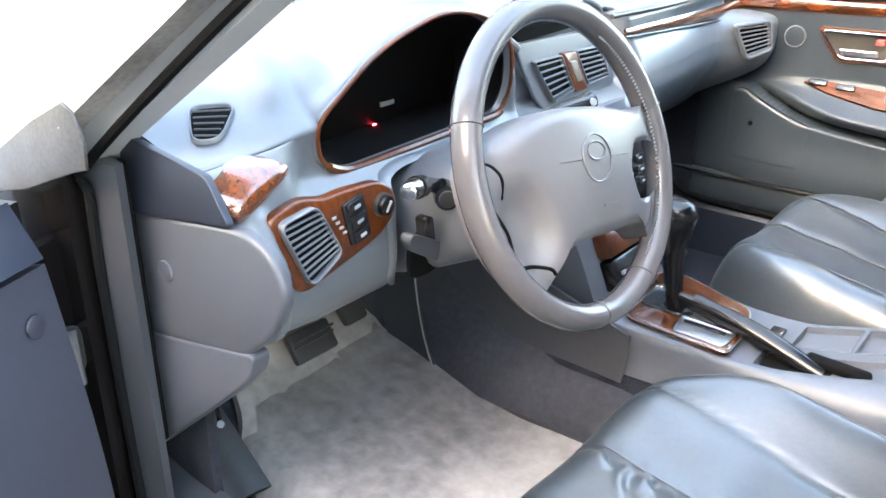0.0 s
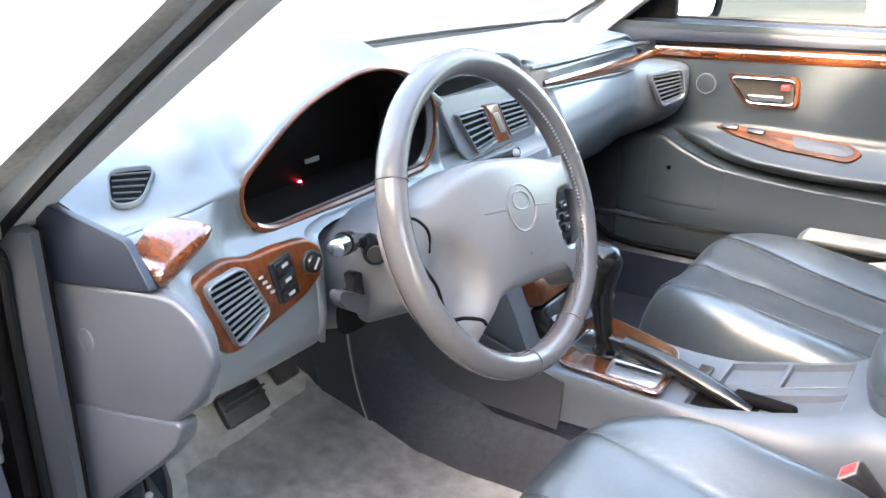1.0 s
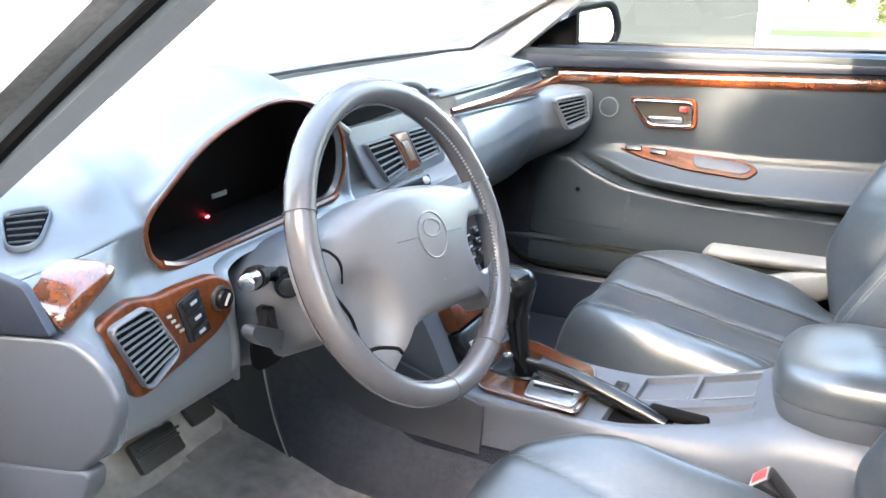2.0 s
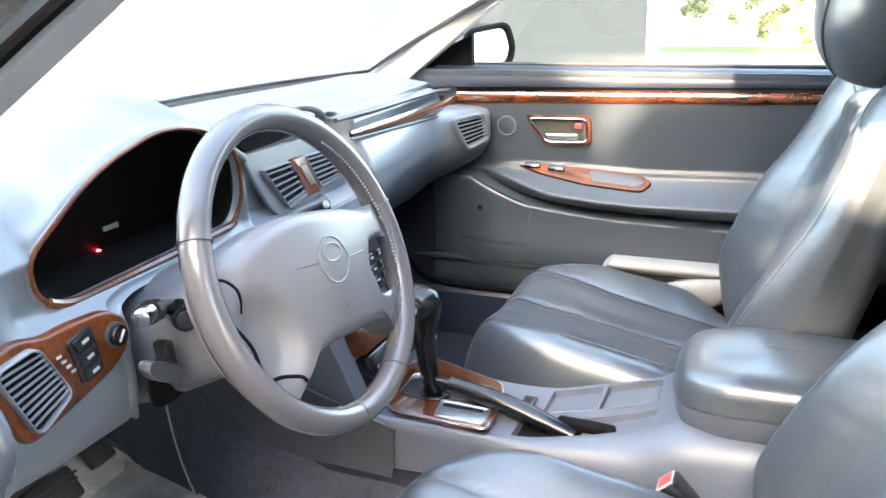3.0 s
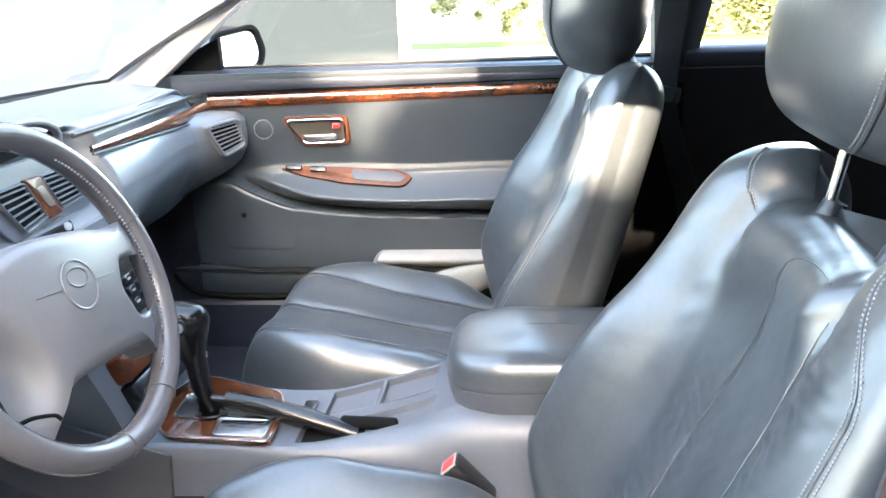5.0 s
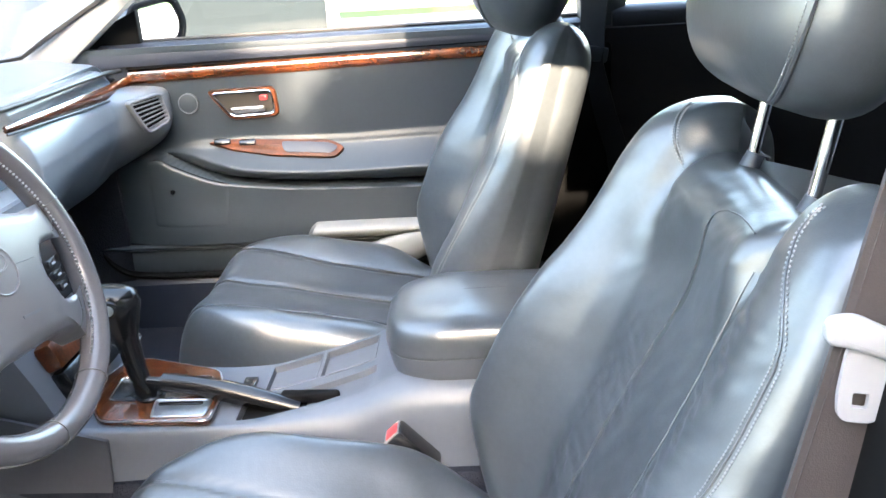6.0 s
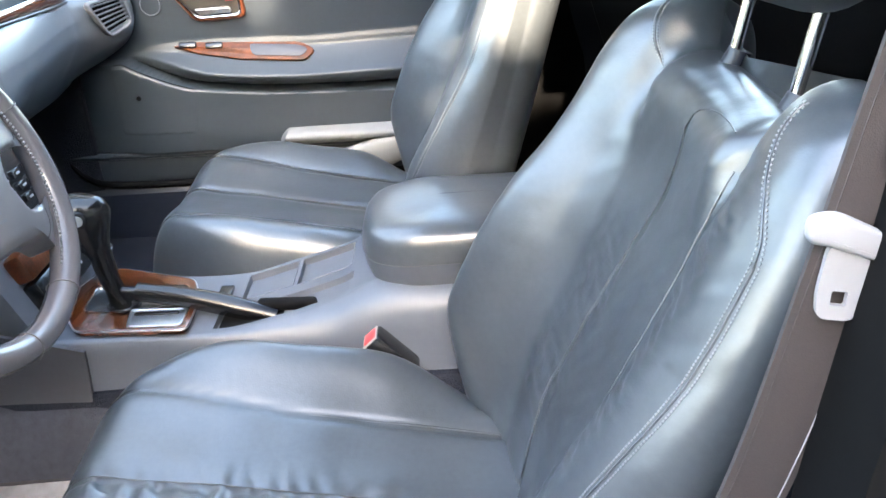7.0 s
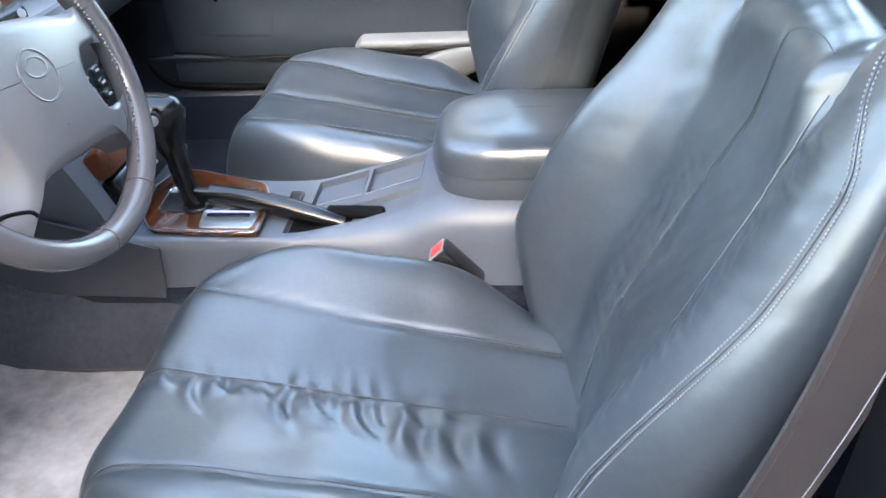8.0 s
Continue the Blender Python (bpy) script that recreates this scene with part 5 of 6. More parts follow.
    rings = [[pad_at(math.copysign(abs(math.cos(t)) ** square, math.cos(t)), -math.pi / 2 + math.pi * j / 24, t) for t in [TAU * i / 48 for i in range(48)]] for j in range(25)]
    pd = part("pad", loft(rings), LEATHER, hr, sharp=80)
    for sg in (-1, 1):
        t = math.acos(0.84 if worn else 0.60)
        pts = [pad_at(sg * math.cos(t) ** square, -math.pi / 2 + math.pi * j / 24, t, 0.001) for j in range(3, 22)]
        part("piping", tube(pts, 0.0022, 6), LEATHER, pd)
        st = bmesh.new()
        for p, q in zip(pts, pts[1:]):
            for m in range(4):
                off = Vector((sg * 0.006, 0, 0)) + fw * 0.0025
                tube([p.lerp(q, m / 4) + off, p.lerp(q, m / 4 + 0.15) + off], 0.0009, 4, bm=st)
        part("stitching", st, THREAD, pd, smooth=False)
        pn = 0.083 if sg > 0 else -0.067
        part("post", tube([at_back(pn, 0.955, 0.002), foot + Vector((-pn, 0, 0)) + up * (BACK_H + raised - 0.02) + fw * 0.022], 0.0058, 12), CHROME, hr)
        part("post_guide", tube([at_back(pn, 0.985, 0.002), at_back(pn, 0.985, 0.002) + up * 0.021], lambda t: 0.0145 - 0.003 * t, 16), NAVY, hr)
    return seat


build_seat("driver_seat", DX, -0.50, 0.225, 19.5, 0.515, True, "slate blue leather driver's seat with creased cushion", 0.084)
build_seat("passenger_seat", PX, -0.40, 0.265, 15.5, 0.465, False, "slate blue leather passenger seat with smooth seams", 0.014)

# ---- passenger door ----
door = root("passenger_door", (0.72, -0.2, 0.28), "closed slate vinyl passenger door with burl wood strip", "car door")


ARM_TOP = [(-0.75, 0.517), (-0.39, 0.515), (-0.20, 0.511), (0.0, 0.516), (0.09, 0.514), (0.19, 0.503)]
ARM_RIDGE = [(-0.75, 0.450), (-0.36, 0.452), (-0.18, 0.450), (0.0, 0.461), (0.066, 0.474), (0.13, 0.493), (0.19, 0.501)]
ARM_LOW = [(-0.75, 0.412), (-0.375, 0.416), (-0.12, 0.422), (0.006, 0.433), (0.07, 0.443), (0.165, 0.480), (0.20, 0.498)]


def door_x(y, z):
    """The trim's inner surface: a leaf-shaped armrest that runs to a point at the dashboard, over a fuller lower panel."""
    zt, zr, zl = curve_at(ARM_TOP, y), curve_at(ARM_RIDGE, y), curve_at(ARM_LOW, y)
    full = 0.056 * smoothstep(0.205, -0.02, y) ** 0.7 if y < 0.205 else 0.0
    if z >= zr:
        p = max(0.0, min(1.0, (z - zr) / max(0.006, zt - zr)))
        out = full * (1 - p) * (1 - 0.25 * p) + 0.004 * math.exp(-((z - zt) / 0.006) ** 2) * smoothstep(0.2, 0.1, y)
    else:
        q = max(0.0, min(1.0, (z - zl) / max(0.006, zr - zl)))
        out = full * math.sin(q * math.pi / 2) ** 0.55
    low = (0.046 * smoothstep(zl + 0.002, zl - 0.010, z) + 0.008 * smoothstep(0.40, 0.32, z)) * smoothstep(0.42, 0.14, y)
    x = 0.700 - max(out, low) - 0.012 * smoothstep(0.66, 0.72, z)
    return x + 0.006 * math.exp(-((z - zl) / 0.0028) ** 2) * smoothstep(0.2, 0.15, y)


def door_skin(u, v):
    y = 0.45 - 1.19 * u
    z = 0.30 + 0.425 * v
    return Vector((door_x(y, z), y, z))


panel = part("panel", sheet(door_skin, 110, 150, -0.02), DOORVINYL, door, sharp=60)
part("belt_top", loft([[Vector((x, y, z)) for x, z in ((0.688, 0.703), (0.690, 0.722), (0.702, 0.730), (0.735, 0.732), (0.75, 0.725), (0.75, 0.70))] for y in (0.30, 0.1, -0.2, -0.5, -0.738)]), NAVY, door)
part("window_seal", tube([(0.738, 0.30, 0.733), (0.738, -0.74, 0.736)], 0.005, 6), RUBBER, door)
strip = lambda u, v: Vector((0.697 - 0.008 * math.sin(math.pi * v), 0.245 - 0.98 * u, 0.650 + 0.020 * u + (0.030 - 0.004 * u) * v))
part("wood_strip", sheet(strip, 30, 6, -0.006), WOOD_GLOSS, door, "long glossy burl wood strip")
part("strip_groove", tube([(0.690, 0.245, 0.684), (0.690, -0.73, 0.702)], 0.0025, 6), FLAT_BLACK, door)
part("upper_band", sheet(lambda u, v: Vector((0.6855 - 0.001 * math.sin(math.pi * v), 0.32 - 1.05 * u, 0.686 + 0.016 * u + (0.026 - 0.016 * u) * v)), 20, 4, -0.003), NAVY, door, "dark navy upper band")
part("outer_skin", sheet(lambda u, v: Vector((0.80 + 0.02 * math.sin(math.pi * v), 0.40 - 1.16 * u, -0.02 + 0.74 * v)), 10, 8, 0.02), PAINT, door)
dy = lambda a, b, d: Vector((0.701 - d, a, b))
ho = rounded([(0.088, 0.628), (-0.062, 0.630), (-0.066, 0.566), (0.040, 0.562)], 0.016, 5)
hi = [(0.0 + (a - 0.0) * 0.86, 0.597 + (b - 0.597) * 0.78) for a, b in ho]
hb = part("handle_bezel", ring_slab(ho, hi, 0.010, dy, 0.003), WOOD, door, "burl wood surround of the door handle")
part("bezel_rim", tube([dy(a, b, 0.010) for a, b in hi], 0.0024, 6, closed=True), CHROME, hb)
part("handle_cup", slab(hi, 0.002, 0, dy), mat("cup_bronze", (0.035, 0.030, 0.024), 0.4, 0.0, 0.1), hb)
part("handle", slab(rounded([(0.040, 0.588), (-0.034, 0.590), (-0.036, 0.577), (0.030, 0.575)], 0.005), 0.010, 0.003, dy), STEEL, door, "chrome pull handle")
part("lock_button", slab(rounded([(-0.028, 0.613), (-0.044, 0.613), (-0.044, 0.602), (-0.028, 0.602)], 0.003), 0.013, 0.002, dy), RED, door, "red lock button")
part("tweeter", disc((0.699, 0.128, 0.602), (-1, 0, 0), 0.022, 0.006, 28, 0.002), DOORVINYL, door)
part("tweeter_ring", tube([(0.6955, 0.128 + 0.0205 * math.cos(t), 0.602 + 0.0205 * math.sin(t)) for t in [TAU * k / 28 for k in range(28)]], 0.0013, 5, closed=True), PLASTIC, door)
# switch plate on the armrest
def ay(a, b, d):
    z = 0.4885 + 0.072 * max(-0.02, a + 0.19) + 0.80 * b
    return Vector((door_x(a, z) - 0.75 * d, a, z + 0.65 * d))



so = rounded([(0.100, 0.004), (0.05, 0.016), (-0.168, 0.021), (-0.202, 0.004), (-0.180, -0.020), (-0.05, -0.020), (0.045, -0.010)], 0.012, 5)
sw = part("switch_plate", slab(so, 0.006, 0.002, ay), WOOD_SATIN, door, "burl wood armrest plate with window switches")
part("pull_cup", slab(rounded([(-0.062, 0.013), (-0.165, 0.013), (-0.188, 0.004), (-0.172, -0.012), (-0.07, -0.012)], 0.010), 0.0075, 0.001, ay), DOORGREY, sw)
for y in (0.065, 0.01):
    part("window_switch", box(ay(y, 0.007, 0.007), (0.010, 0.036, 0.013), Matrix.Rotation(radians(35), 4, "Y"), 0.003), BLACK, sw)


def cover_skin(u, v):
    """A flush speaker cover with rounded corners that follows the door's trim."""
    e = max(abs(2 * u - 1), abs(2 * v - 1)) ** 20
    u, v = 0.5 + (u - 0.5) * (1 - 0.05 * abs(2 * v - 1) ** 8), 0.5 + (v - 0.5) * (1 - 0.05 * abs(2 * u - 1) ** 8)
    y = 0.235 - (0.185 - 0.012 * (1 - v)) * u
    z = 0.337 + (curve_at(ARM_LOW, y) - 0.009 - 0.337) * v
    return Vector((door_x(y, z) - 0.0015 + 0.004 * e, y, z))


part("speaker_cover", sheet(cover_skin, 50, 40, -0.003), DOORVINYL, door)
part("cover_joint", tube([cover_skin(1 - 0.002, k / 12) - Vector((0.0, 0.0022, 0.0)) for k in range(12)] + [cover_skin(1 - k / 20, 0.999) + Vector((0, 0, 0.0015)) for k in range(21)], 0.0011, 5), FLAT_BLACK, door)
part("cover_plug", disc((door_x(0.178, 0.42) - 0.003, 0.178, 0.42), (-1, 0, 0), 0.005, 0.004, 14), BLACK, door)
pk = lambda u, v: Vector((0.685 - 0.062 * math.sin(math.pi * min(1, v * 1.05)) ** 0.6 * smoothstep(0, 0.05, u), -0.11 - 0.52 * u + 0.03 * (1 - v), 0.292 + 0.058 * v))
part("map_pocket", sheet(pk, 20, 14, 0.008), POCKET, door, "pale grey plastic door pocket")
part("lower_edge", tube([(0.668, 0.36, 0.292), (0.664, 0.1, 0.290), (0.664, -0.72, 0.290)], 0.008, 8), DOORVINYL, door)
part("lower_panel", sheet(lambda u, v: Vector((0.672 - 0.006 * math.sin(math.pi * v) ** 0.7, 0.36 - 1.08 * u, 0.226 + 0.062 * v)), 24, 10, -0.01), DOORVINYL, door, "grey panel along the door's foot")
part("lower_skirt", sheet(lambda u, v: Vector((0.672 + 0.028 * v, 0.46 - 1.2 * u, 0.284 + 0.03 * v)), 8, 3, 0.004), FLAT_BLACK, door)
g = part("window_pane", sheet(lambda u, v: Vector((0.742 - 0.11 * v, (0.29 - 1.02 * u) * (1 - 0.0 * v) - 0.42 * v * (1 - u) ** 2, 0.72 + 0.36 * v)), 8, 8), GLASS, door)
g.visible_shadow = False
part("mirror_sail", slab([(0.385, 0.722), (0.215, 0.722), (0.215, 0.80)], 0.02, 0.004, lambda a, b, d: Vector((0.735 - d, a, b))), FLAT_BLACK, door)

mo = rounded([(0.150, 0.80), (0.165, 0.70), (0.06, 0.698), (0.0, 0.72), (-0.01, 0.755), (0.01, 0.802), (0.03, 0.812)], 0.025, 6)


def mm(a, b, d):
    k = (a + 0.01) / 0.175
    return Vector((0.97 - 0.16 * k - 0.42 * d, 0.20 + 0.077 * k - 0.91 * d, b))


mir = part("side_mirror", slab(mo, 0.10, 0.010, lambda a, b, d: mm(a, b, -d)), BLACK, door, "black door mirror housing")
mi = [(0.082 + (a - 0.082) * 0.84, 0.752 + (b - 0.752) * 0.82) for a, b in mo]
part("mirror_bezel", ring_slab([(0.078 + (a - 0.078) * 1.06, 0.755 + (b - 0.755) * 1.07) for a, b in mo], [(0.084 + (a - 0.084) * 0.86, 0.754 + (b - 0.754) * 0.86) for a, b in mo], 0.012, lambda a, b, d: mm(a, b, d), 0.003), FLAT_BLACK, mir)
part("mirror_glass", slab(mi, 0.004, 0, lambda a, b, d: mm(a, b, d + 0.001)), MIRROR, mir, "bright mirror glass")
part("mirror_arm", box((0.79, 0.29, 0.735), (0.10, 0.05, 0.05), None, 0.015), BLACK, mir)

# ---- driver's door, standing open ahead ----
dd = root("driver_door", (-0.78, 0.42, 0.0), "open black driver's door with navy inner trim", "car door")
DO = Matrix.Translation((-0.775, 0.40, 0)) @ Matrix.Rotation(radians(-68), 4, "Z")
dl = lambda x, y, z: DO @ Vector((x, y, z))
part("skin", loft([[dl(x, -y, z) for x, z in ((-0.09, -0.05), (-0.105, 0.3), (-0.09, 0.60), (-0.02, 0.60), (0.0, 0.3), (-0.02, -0.05))] for y in (0.0, 0.3, 0.7, 1.05)]), PAINT, dd, sharp=30)
part("inner_trim", sheet(lambda u, v: dl(0.018 + 0.05 * (1 - v) + 0.02 * math.sin(math.pi * v), -0.035 - 0.03 * (1 - v) - 0.98 * u, 0.0 + 0.55 * v), 20, 20, 0.015), DOORGREY, dd, "grey blue door trim")
part("shut_face", loft([[dl(x, y, z) for x, z in ((-0.004, -0.04), (-0.004, 0.56), (0.012, 0.56), (0.012, -0.04))] for y in (0.035, -0.02, -0.13)]), JAMB, dd, "black painted shut face of the door", sharp=40)
part("upper_trim", sheet(lambda u, v: dl(0.020 - 0.03 * v, -0.04 - 0.98 * u, 0.552 + 0.055 * v), 12, 6, 0.02), NAVY, dd)
part("trim_joint", tube([dl(0.018 + 0.05 * (1 - z / 0.55) + 0.02 * math.sin(math.pi * z / 0.55) + 0.001, -0.036 - 0.03 * (1 - z / 0.55) - 0.5 * k / 8, z) for k, z in [(k, 0.42 - 0.011 * k) for k in range(9)]], 0.0022, 6), FLAT_BLACK, dd)
part("trim_plug", disc(dl(0.045, -0.075, 0.505), DO.to_3x3() @ Vector((1, 0, 0)), 0.012, 0.004, 16, 0.001), DOORGREY, dd)
for z in (0.10, 0.432):
    hinge = part("hinge", box((-0.772, 0.392, z), (0.030, 0.034, 0.05), Matrix.Rotation(radians(-30), 4, "Z"), 0.008), STEEL, dd, "worn steel door hinge")
    part("hinge_pin", tube([(-0.776, 0.372, z - 0.034), (-0.776, 0.372, z + 0.034)], 0.007, 10), STEEL, hinge)
# dusty painted foot of the windscreen pillar above the hinges, darkened because the sun strikes it
bm = slab([(0.470, 0.598), (0.447, 0.650), (0.385, 0.687), (0.335, 0.712), (0.318, 0.705), (0.306, 0.680), (0.310, 0.650), (0.334, 0.643), (0.412, 0.612)], 0.003, 0.001, lambda a, b, d: Vector((-0.758 - 0.016 * smoothstep(0.32, 0.44, a) - d, a, b)))
tagged(part("pillar_foot_left", bm, FOOT_PAINT, sharp=50), "dusty painted foot of the windscreen pillar, toned down against the sun", "pillar", kind="structure")
# black hinge pillar behind the open door
bm = loft([[Vector((x, y, z)) for x, y in ((-0.728, 0.372), (-0.755, 0.375), (-0.775, 0.44), (-0.775, 0.54), (-0.70, 0.54), (-0.70, 0.372))] for z in (-0.05, 0.2, 0.4, 0.60, 0.64)])
tagged(part("hinge_pillar", bm, JAMB, sharp=40), "black painted hinge pillar in the door opening", "pillar", kind="structure")
bm = loft([[Vector((x, y, z)) for x, y in ((-0.713, 0.345), (-0.718, 0.318), (-0.728, 0.316), (-0.735, 0.365), (-0.713, 0.38))] for z in (0.16, 0.3, 0.45, 0.60, 0.645)])
tagged(part("pillar_trim", bm, SILLGREY, sharp=60), "grey plastic trim strip beside the dashboard's end", "trim", kind="structure")

# Black rod put in to paint the shaded gap at the dashboard's end
bm = tube([(-0.706, 0.345, 0.30), (-0.706, 0.345, 0.45), (-0.706, 0.345, 0.64)], 0.0075, 8)
tagged(part("pillar_gap_dark", bm, FLAT_BLACK), "black strip painting the dark gap between pillar trim and dashboard", "seal", kind="structure")

# Added black box that holds the shade behind the passenger seat
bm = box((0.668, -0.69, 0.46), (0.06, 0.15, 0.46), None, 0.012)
tagged(part("quarter_shade_right", bm, FLAT_BLACK), "black box painting the shade at the rear edge of the door opening", "trim", kind="structure")

# front wing and bonnet outside the screen
bm = sheet(lambda u, v: Vector(((u - 0.5) * 1.5, 0.66 + 1.0 * v, 0.60 - 0.05 * v - 0.12 * v * v - 0.12 * (2 * u - 1) ** 4)), 16, 14, 0.02)
tagged(part("bonnet", bm, PAINT), "black painted bonnet ahead of the windscreen", "bonnet", kind="structure")

# ---- belts ----
def ribbon(pts, w, side, thick=0.0016):
    pts = smooth_path(pts, 8)
    rings = []
    for i, p in enumerate(pts):
        d = (pts[min(i + 1, len(pts) - 1)] - pts[max(0, i - 1)]).normalized()
        s = Vector(side)
        s = (s - d * s.dot(d)).normalized()
        n = d.cross(s)
        rings.append([p + s * w / 2 + n * thick, p - s * w / 2 + n * thick, p - s * w / 2 - n * thick, p + s * w / 2 - n * thick])
    return loft(rings)


belt = root("seat_belt", (-0.68, -0.70, 0.15), "taupe seat belt with white latch tongue, hanging by the pillar", "seat belt")
bp = [(-0.665, -0.735, 0.86), (-0.672, -0.712, 0.76), (-0.678, -0.690, 0.66), (-0.68, -0.655, 0.50), (-0.675, -0.60, 0.32), (-0.66, -0.55, 0.16)]
wb = part("webbing", ribbon(bp, 0.047, (0.1, -1, 0.35)), WEB, belt)
for sg in (-1, 1):
    e = [p + Vector((-0.0022, 0, 0)) + Vector((0.1, -1, 0.35)).normalized() * 0.0215 * sg for p in smooth_path([Vector(p) for p in bp], 8)]
    part("edge_stitch", tube(e, 0.0005, 4), TONGUE if sg > 0 else WEB, wb)
tg = lambda a, b, d: Vector((-0.682 - 0.6 * d, -0.697 + 0.86 * a, 0.664 + 0.86 * b))
part("tongue_bar", slab(rounded([(0.040, 0.038), (0.022, 0.040), (-0.036, 0.010), (-0.036, -0.008), (0.022, 0.016), (0.040, 0.020)], 0.007), 0.012, 0.004, tg), TONGUE, belt, "white plastic latch bar")
part("tongue", ring_slab(rounded([(0.024, 0.018), (-0.012, 0.000), (-0.004, -0.022), (0.000, -0.042), (0.026, -0.038), (0.028, -0.02)], 0.008), rounded([(0.018, -0.017), (0.007, -0.019), (0.007, -0.0195), (0.0075, -0.030), (0.018, -0.028), (0.018, -0.0275)], 0.002), 0.006, tg, 0.0), TONGUE, belt, "white latch plate")
part("guide", box((-0.668, -0.728, 0.748), (0.022, 0.062, 0.022), Matrix.Rotation(radians(22), 4, "X"), 0.009, seg=3), NAVY, belt)
part("guide_pin", tube([(-0.684, -0.702, 0.732), (-0.682, -0.75, 0.728)], 0.005, 12), STEEL, belt)

buckle = root("belt_buckle", (-0.135, -0.40, 0.18), "black belt buckle with a red press button", "belt buckle")
BR = Matrix.Rotation(radians(-42), 4, "X")
part("housing", box((-0.135, -0.376, 0.264), (0.036, 0.030, 0.078), BR, 0.006), BLACK, buckle)
part("button", box(Vector((-0.135, -0.376, 0.264)) + BR.to_3x3() @ Vector((0, 0.002, 0.0385)), (0.025, 0.020, 0.006), BR, 0.002), RED, buckle, "red press button")
part("button_rim", ring_slab([(-0.0145, -0.0115), (0.0145, -0.0115), (0.0145, 0.0135), (-0.0145, 0.0135)], [(-0.0128, -0.0098), (0.0128, -0.0098), (0.0128, 0.0118), (-0.0128, 0.0118)], 0.003, lambda a, b, d: Vector((-0.135, -0.376, 0.264)) + BR.to_3x3() @ Vector((a, b + 0.001, 0.0375 + d)), 0.0006), SILVER, buckle)
part("stalk", box((-0.140, -0.425, 0.195), (0.028, 0.02, 0.08), Matrix.Rotation(radians(-30), 4, "X"), 0.005), BLACK, buckle)
pbelt = root("seat_belt", (0.68, -0.72, 0.15), "dark grey seat belt on the far door pillar", "seat belt")
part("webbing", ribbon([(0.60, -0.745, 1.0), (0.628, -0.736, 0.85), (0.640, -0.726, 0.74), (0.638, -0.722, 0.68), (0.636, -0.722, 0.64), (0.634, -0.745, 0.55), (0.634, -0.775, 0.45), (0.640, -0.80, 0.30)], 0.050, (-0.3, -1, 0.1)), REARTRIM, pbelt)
part("guide", box((0.634, -0.722, 0.668), (0.010, 0.064, 0.030), Matrix.Rotation(radians(10), 4, "X"), 0.004), PILLAR, pbelt, "grey belt guide loop")

# ---- rear bench ----
rear = root("rear_bench", (0, -1.3, 0.15), "dark slate leather rear bench in shade", "bench seat")
part("cushion", loft([[Vector((x, y + 0.02 * math.cos(x * 6), z + 0.012 * math.cos(x * 9))) for y, z in ((-0.98, 0.16), (-0.96, 0.30), (-1.0, 0.345), (-1.1, 0.36), (-1.3, 0.33), (-1.45, 0.31), (-1.45, 0.16))] for x in [-0.60 + 1.2 * k / 20 for k in range(21)]]), LEATHER, rear, sharp=70)
part("backrest", loft([[Vector((x, y + 0.015 * math.cos(x * 9), z + 0.01 * math.cos(x * 9))) for y, z in ((-1.36, 0.30), (-1.38, 0.42), (-1.46, 0.62), (-1.52, 0.72), (-1.58, 0.75), (-1.66, 0.72), (-1.60, 0.30))] for x in [-0.60 + 1.2 * k / 20 for k in range(21)]]), LEATHER, rear, sharp=70)

# ---- footwell ----
mt = root("floor_mat", (-0.39, 0.2, FLOOR), "pale grey carpet floor mat, stained and worn", "floor mat")
MO = [(-0.60, -0.30), (-0.60, 0.30), (-0.555, 0.405), (-0.545, 0.44), (-0.505, 0.47), (-0.47, 0.56), (-0.43, 0.66), (-0.30, 0.64), (-0.189, 0.531), (-0.173, 0.487), (-0.168, 0.444), (-0.170, 0.356), (-0.174, 0.266), (-0.179, 0.187), (-0.175, 0.078), (-0.18, -0.30)]


o = rounded(MO, 0.03, 4)
cen = Vector((-0.37, 0.12))
rings = []
for s, h in ((1.0, 0.0), (1.0, 0.006), (0.985, 0.010), (0.9, 0.009), (0.75, 0.009), (0.55, 0.010), (0.35, 0.009), (0.15, 0.010)):
    ring = []
    for x, y in o:
        p = cen + (Vector((x, y)) - cen) * s
        wob = 0.004 * noise.noise(Vector((p.x * 9, p.y * 9, 0))) if s < 0.98 else 0
        ring.append(Vector((p.x, p.y, floor_z(p.x, p.y) + 0.002 + h + wob)))
    rings.append(ring)
part("mat", loft(rings), MAT, mt, sharp=70)


def tunnel_side(y, v, d=0.0):
    """The dusty carpet, toned lighter as lit, that climbs from the mat to the console's flank."""
    x = -0.182 + 0.050 * v - 0.010 * math.sin(math.pi * v)
    z0 = floor_z(-0.182, y) + 0.002
    return Vector((x - d, y, z0 + (panel_low(y) + 0.004 - z0) * v + d * 0.3))


tunnel = part("tunnel_carpet", sheet(lambda u, v: tunnel_side(-0.12 + 0.68 * u, v), 30, 10, 0.006), LIT_DUSTY_CARPET)
tagged(tunnel, "dusty grey carpet along the tunnel's flank, toned lighter as its lit copy", "carpet", kind="structure")
arc = lambda v: 0.335 + 0.115 * v ** 0.8
part("cover_edge", tube([tunnel_side(arc(v), v, 0.007) for v in [0.05 + 0.8 * k / 10 for k in range(11)]], 0.0016, 6), SILVER, tunnel)
part("kick_cover", sheet(lambda u, v: tunnel_side(arc(0.9 * v) + 0.12 * u, 0.02 + 0.88 * v, 0.004), 8, 10, 0.003), SILLGREY, tunnel, "dark plastic kick cover")
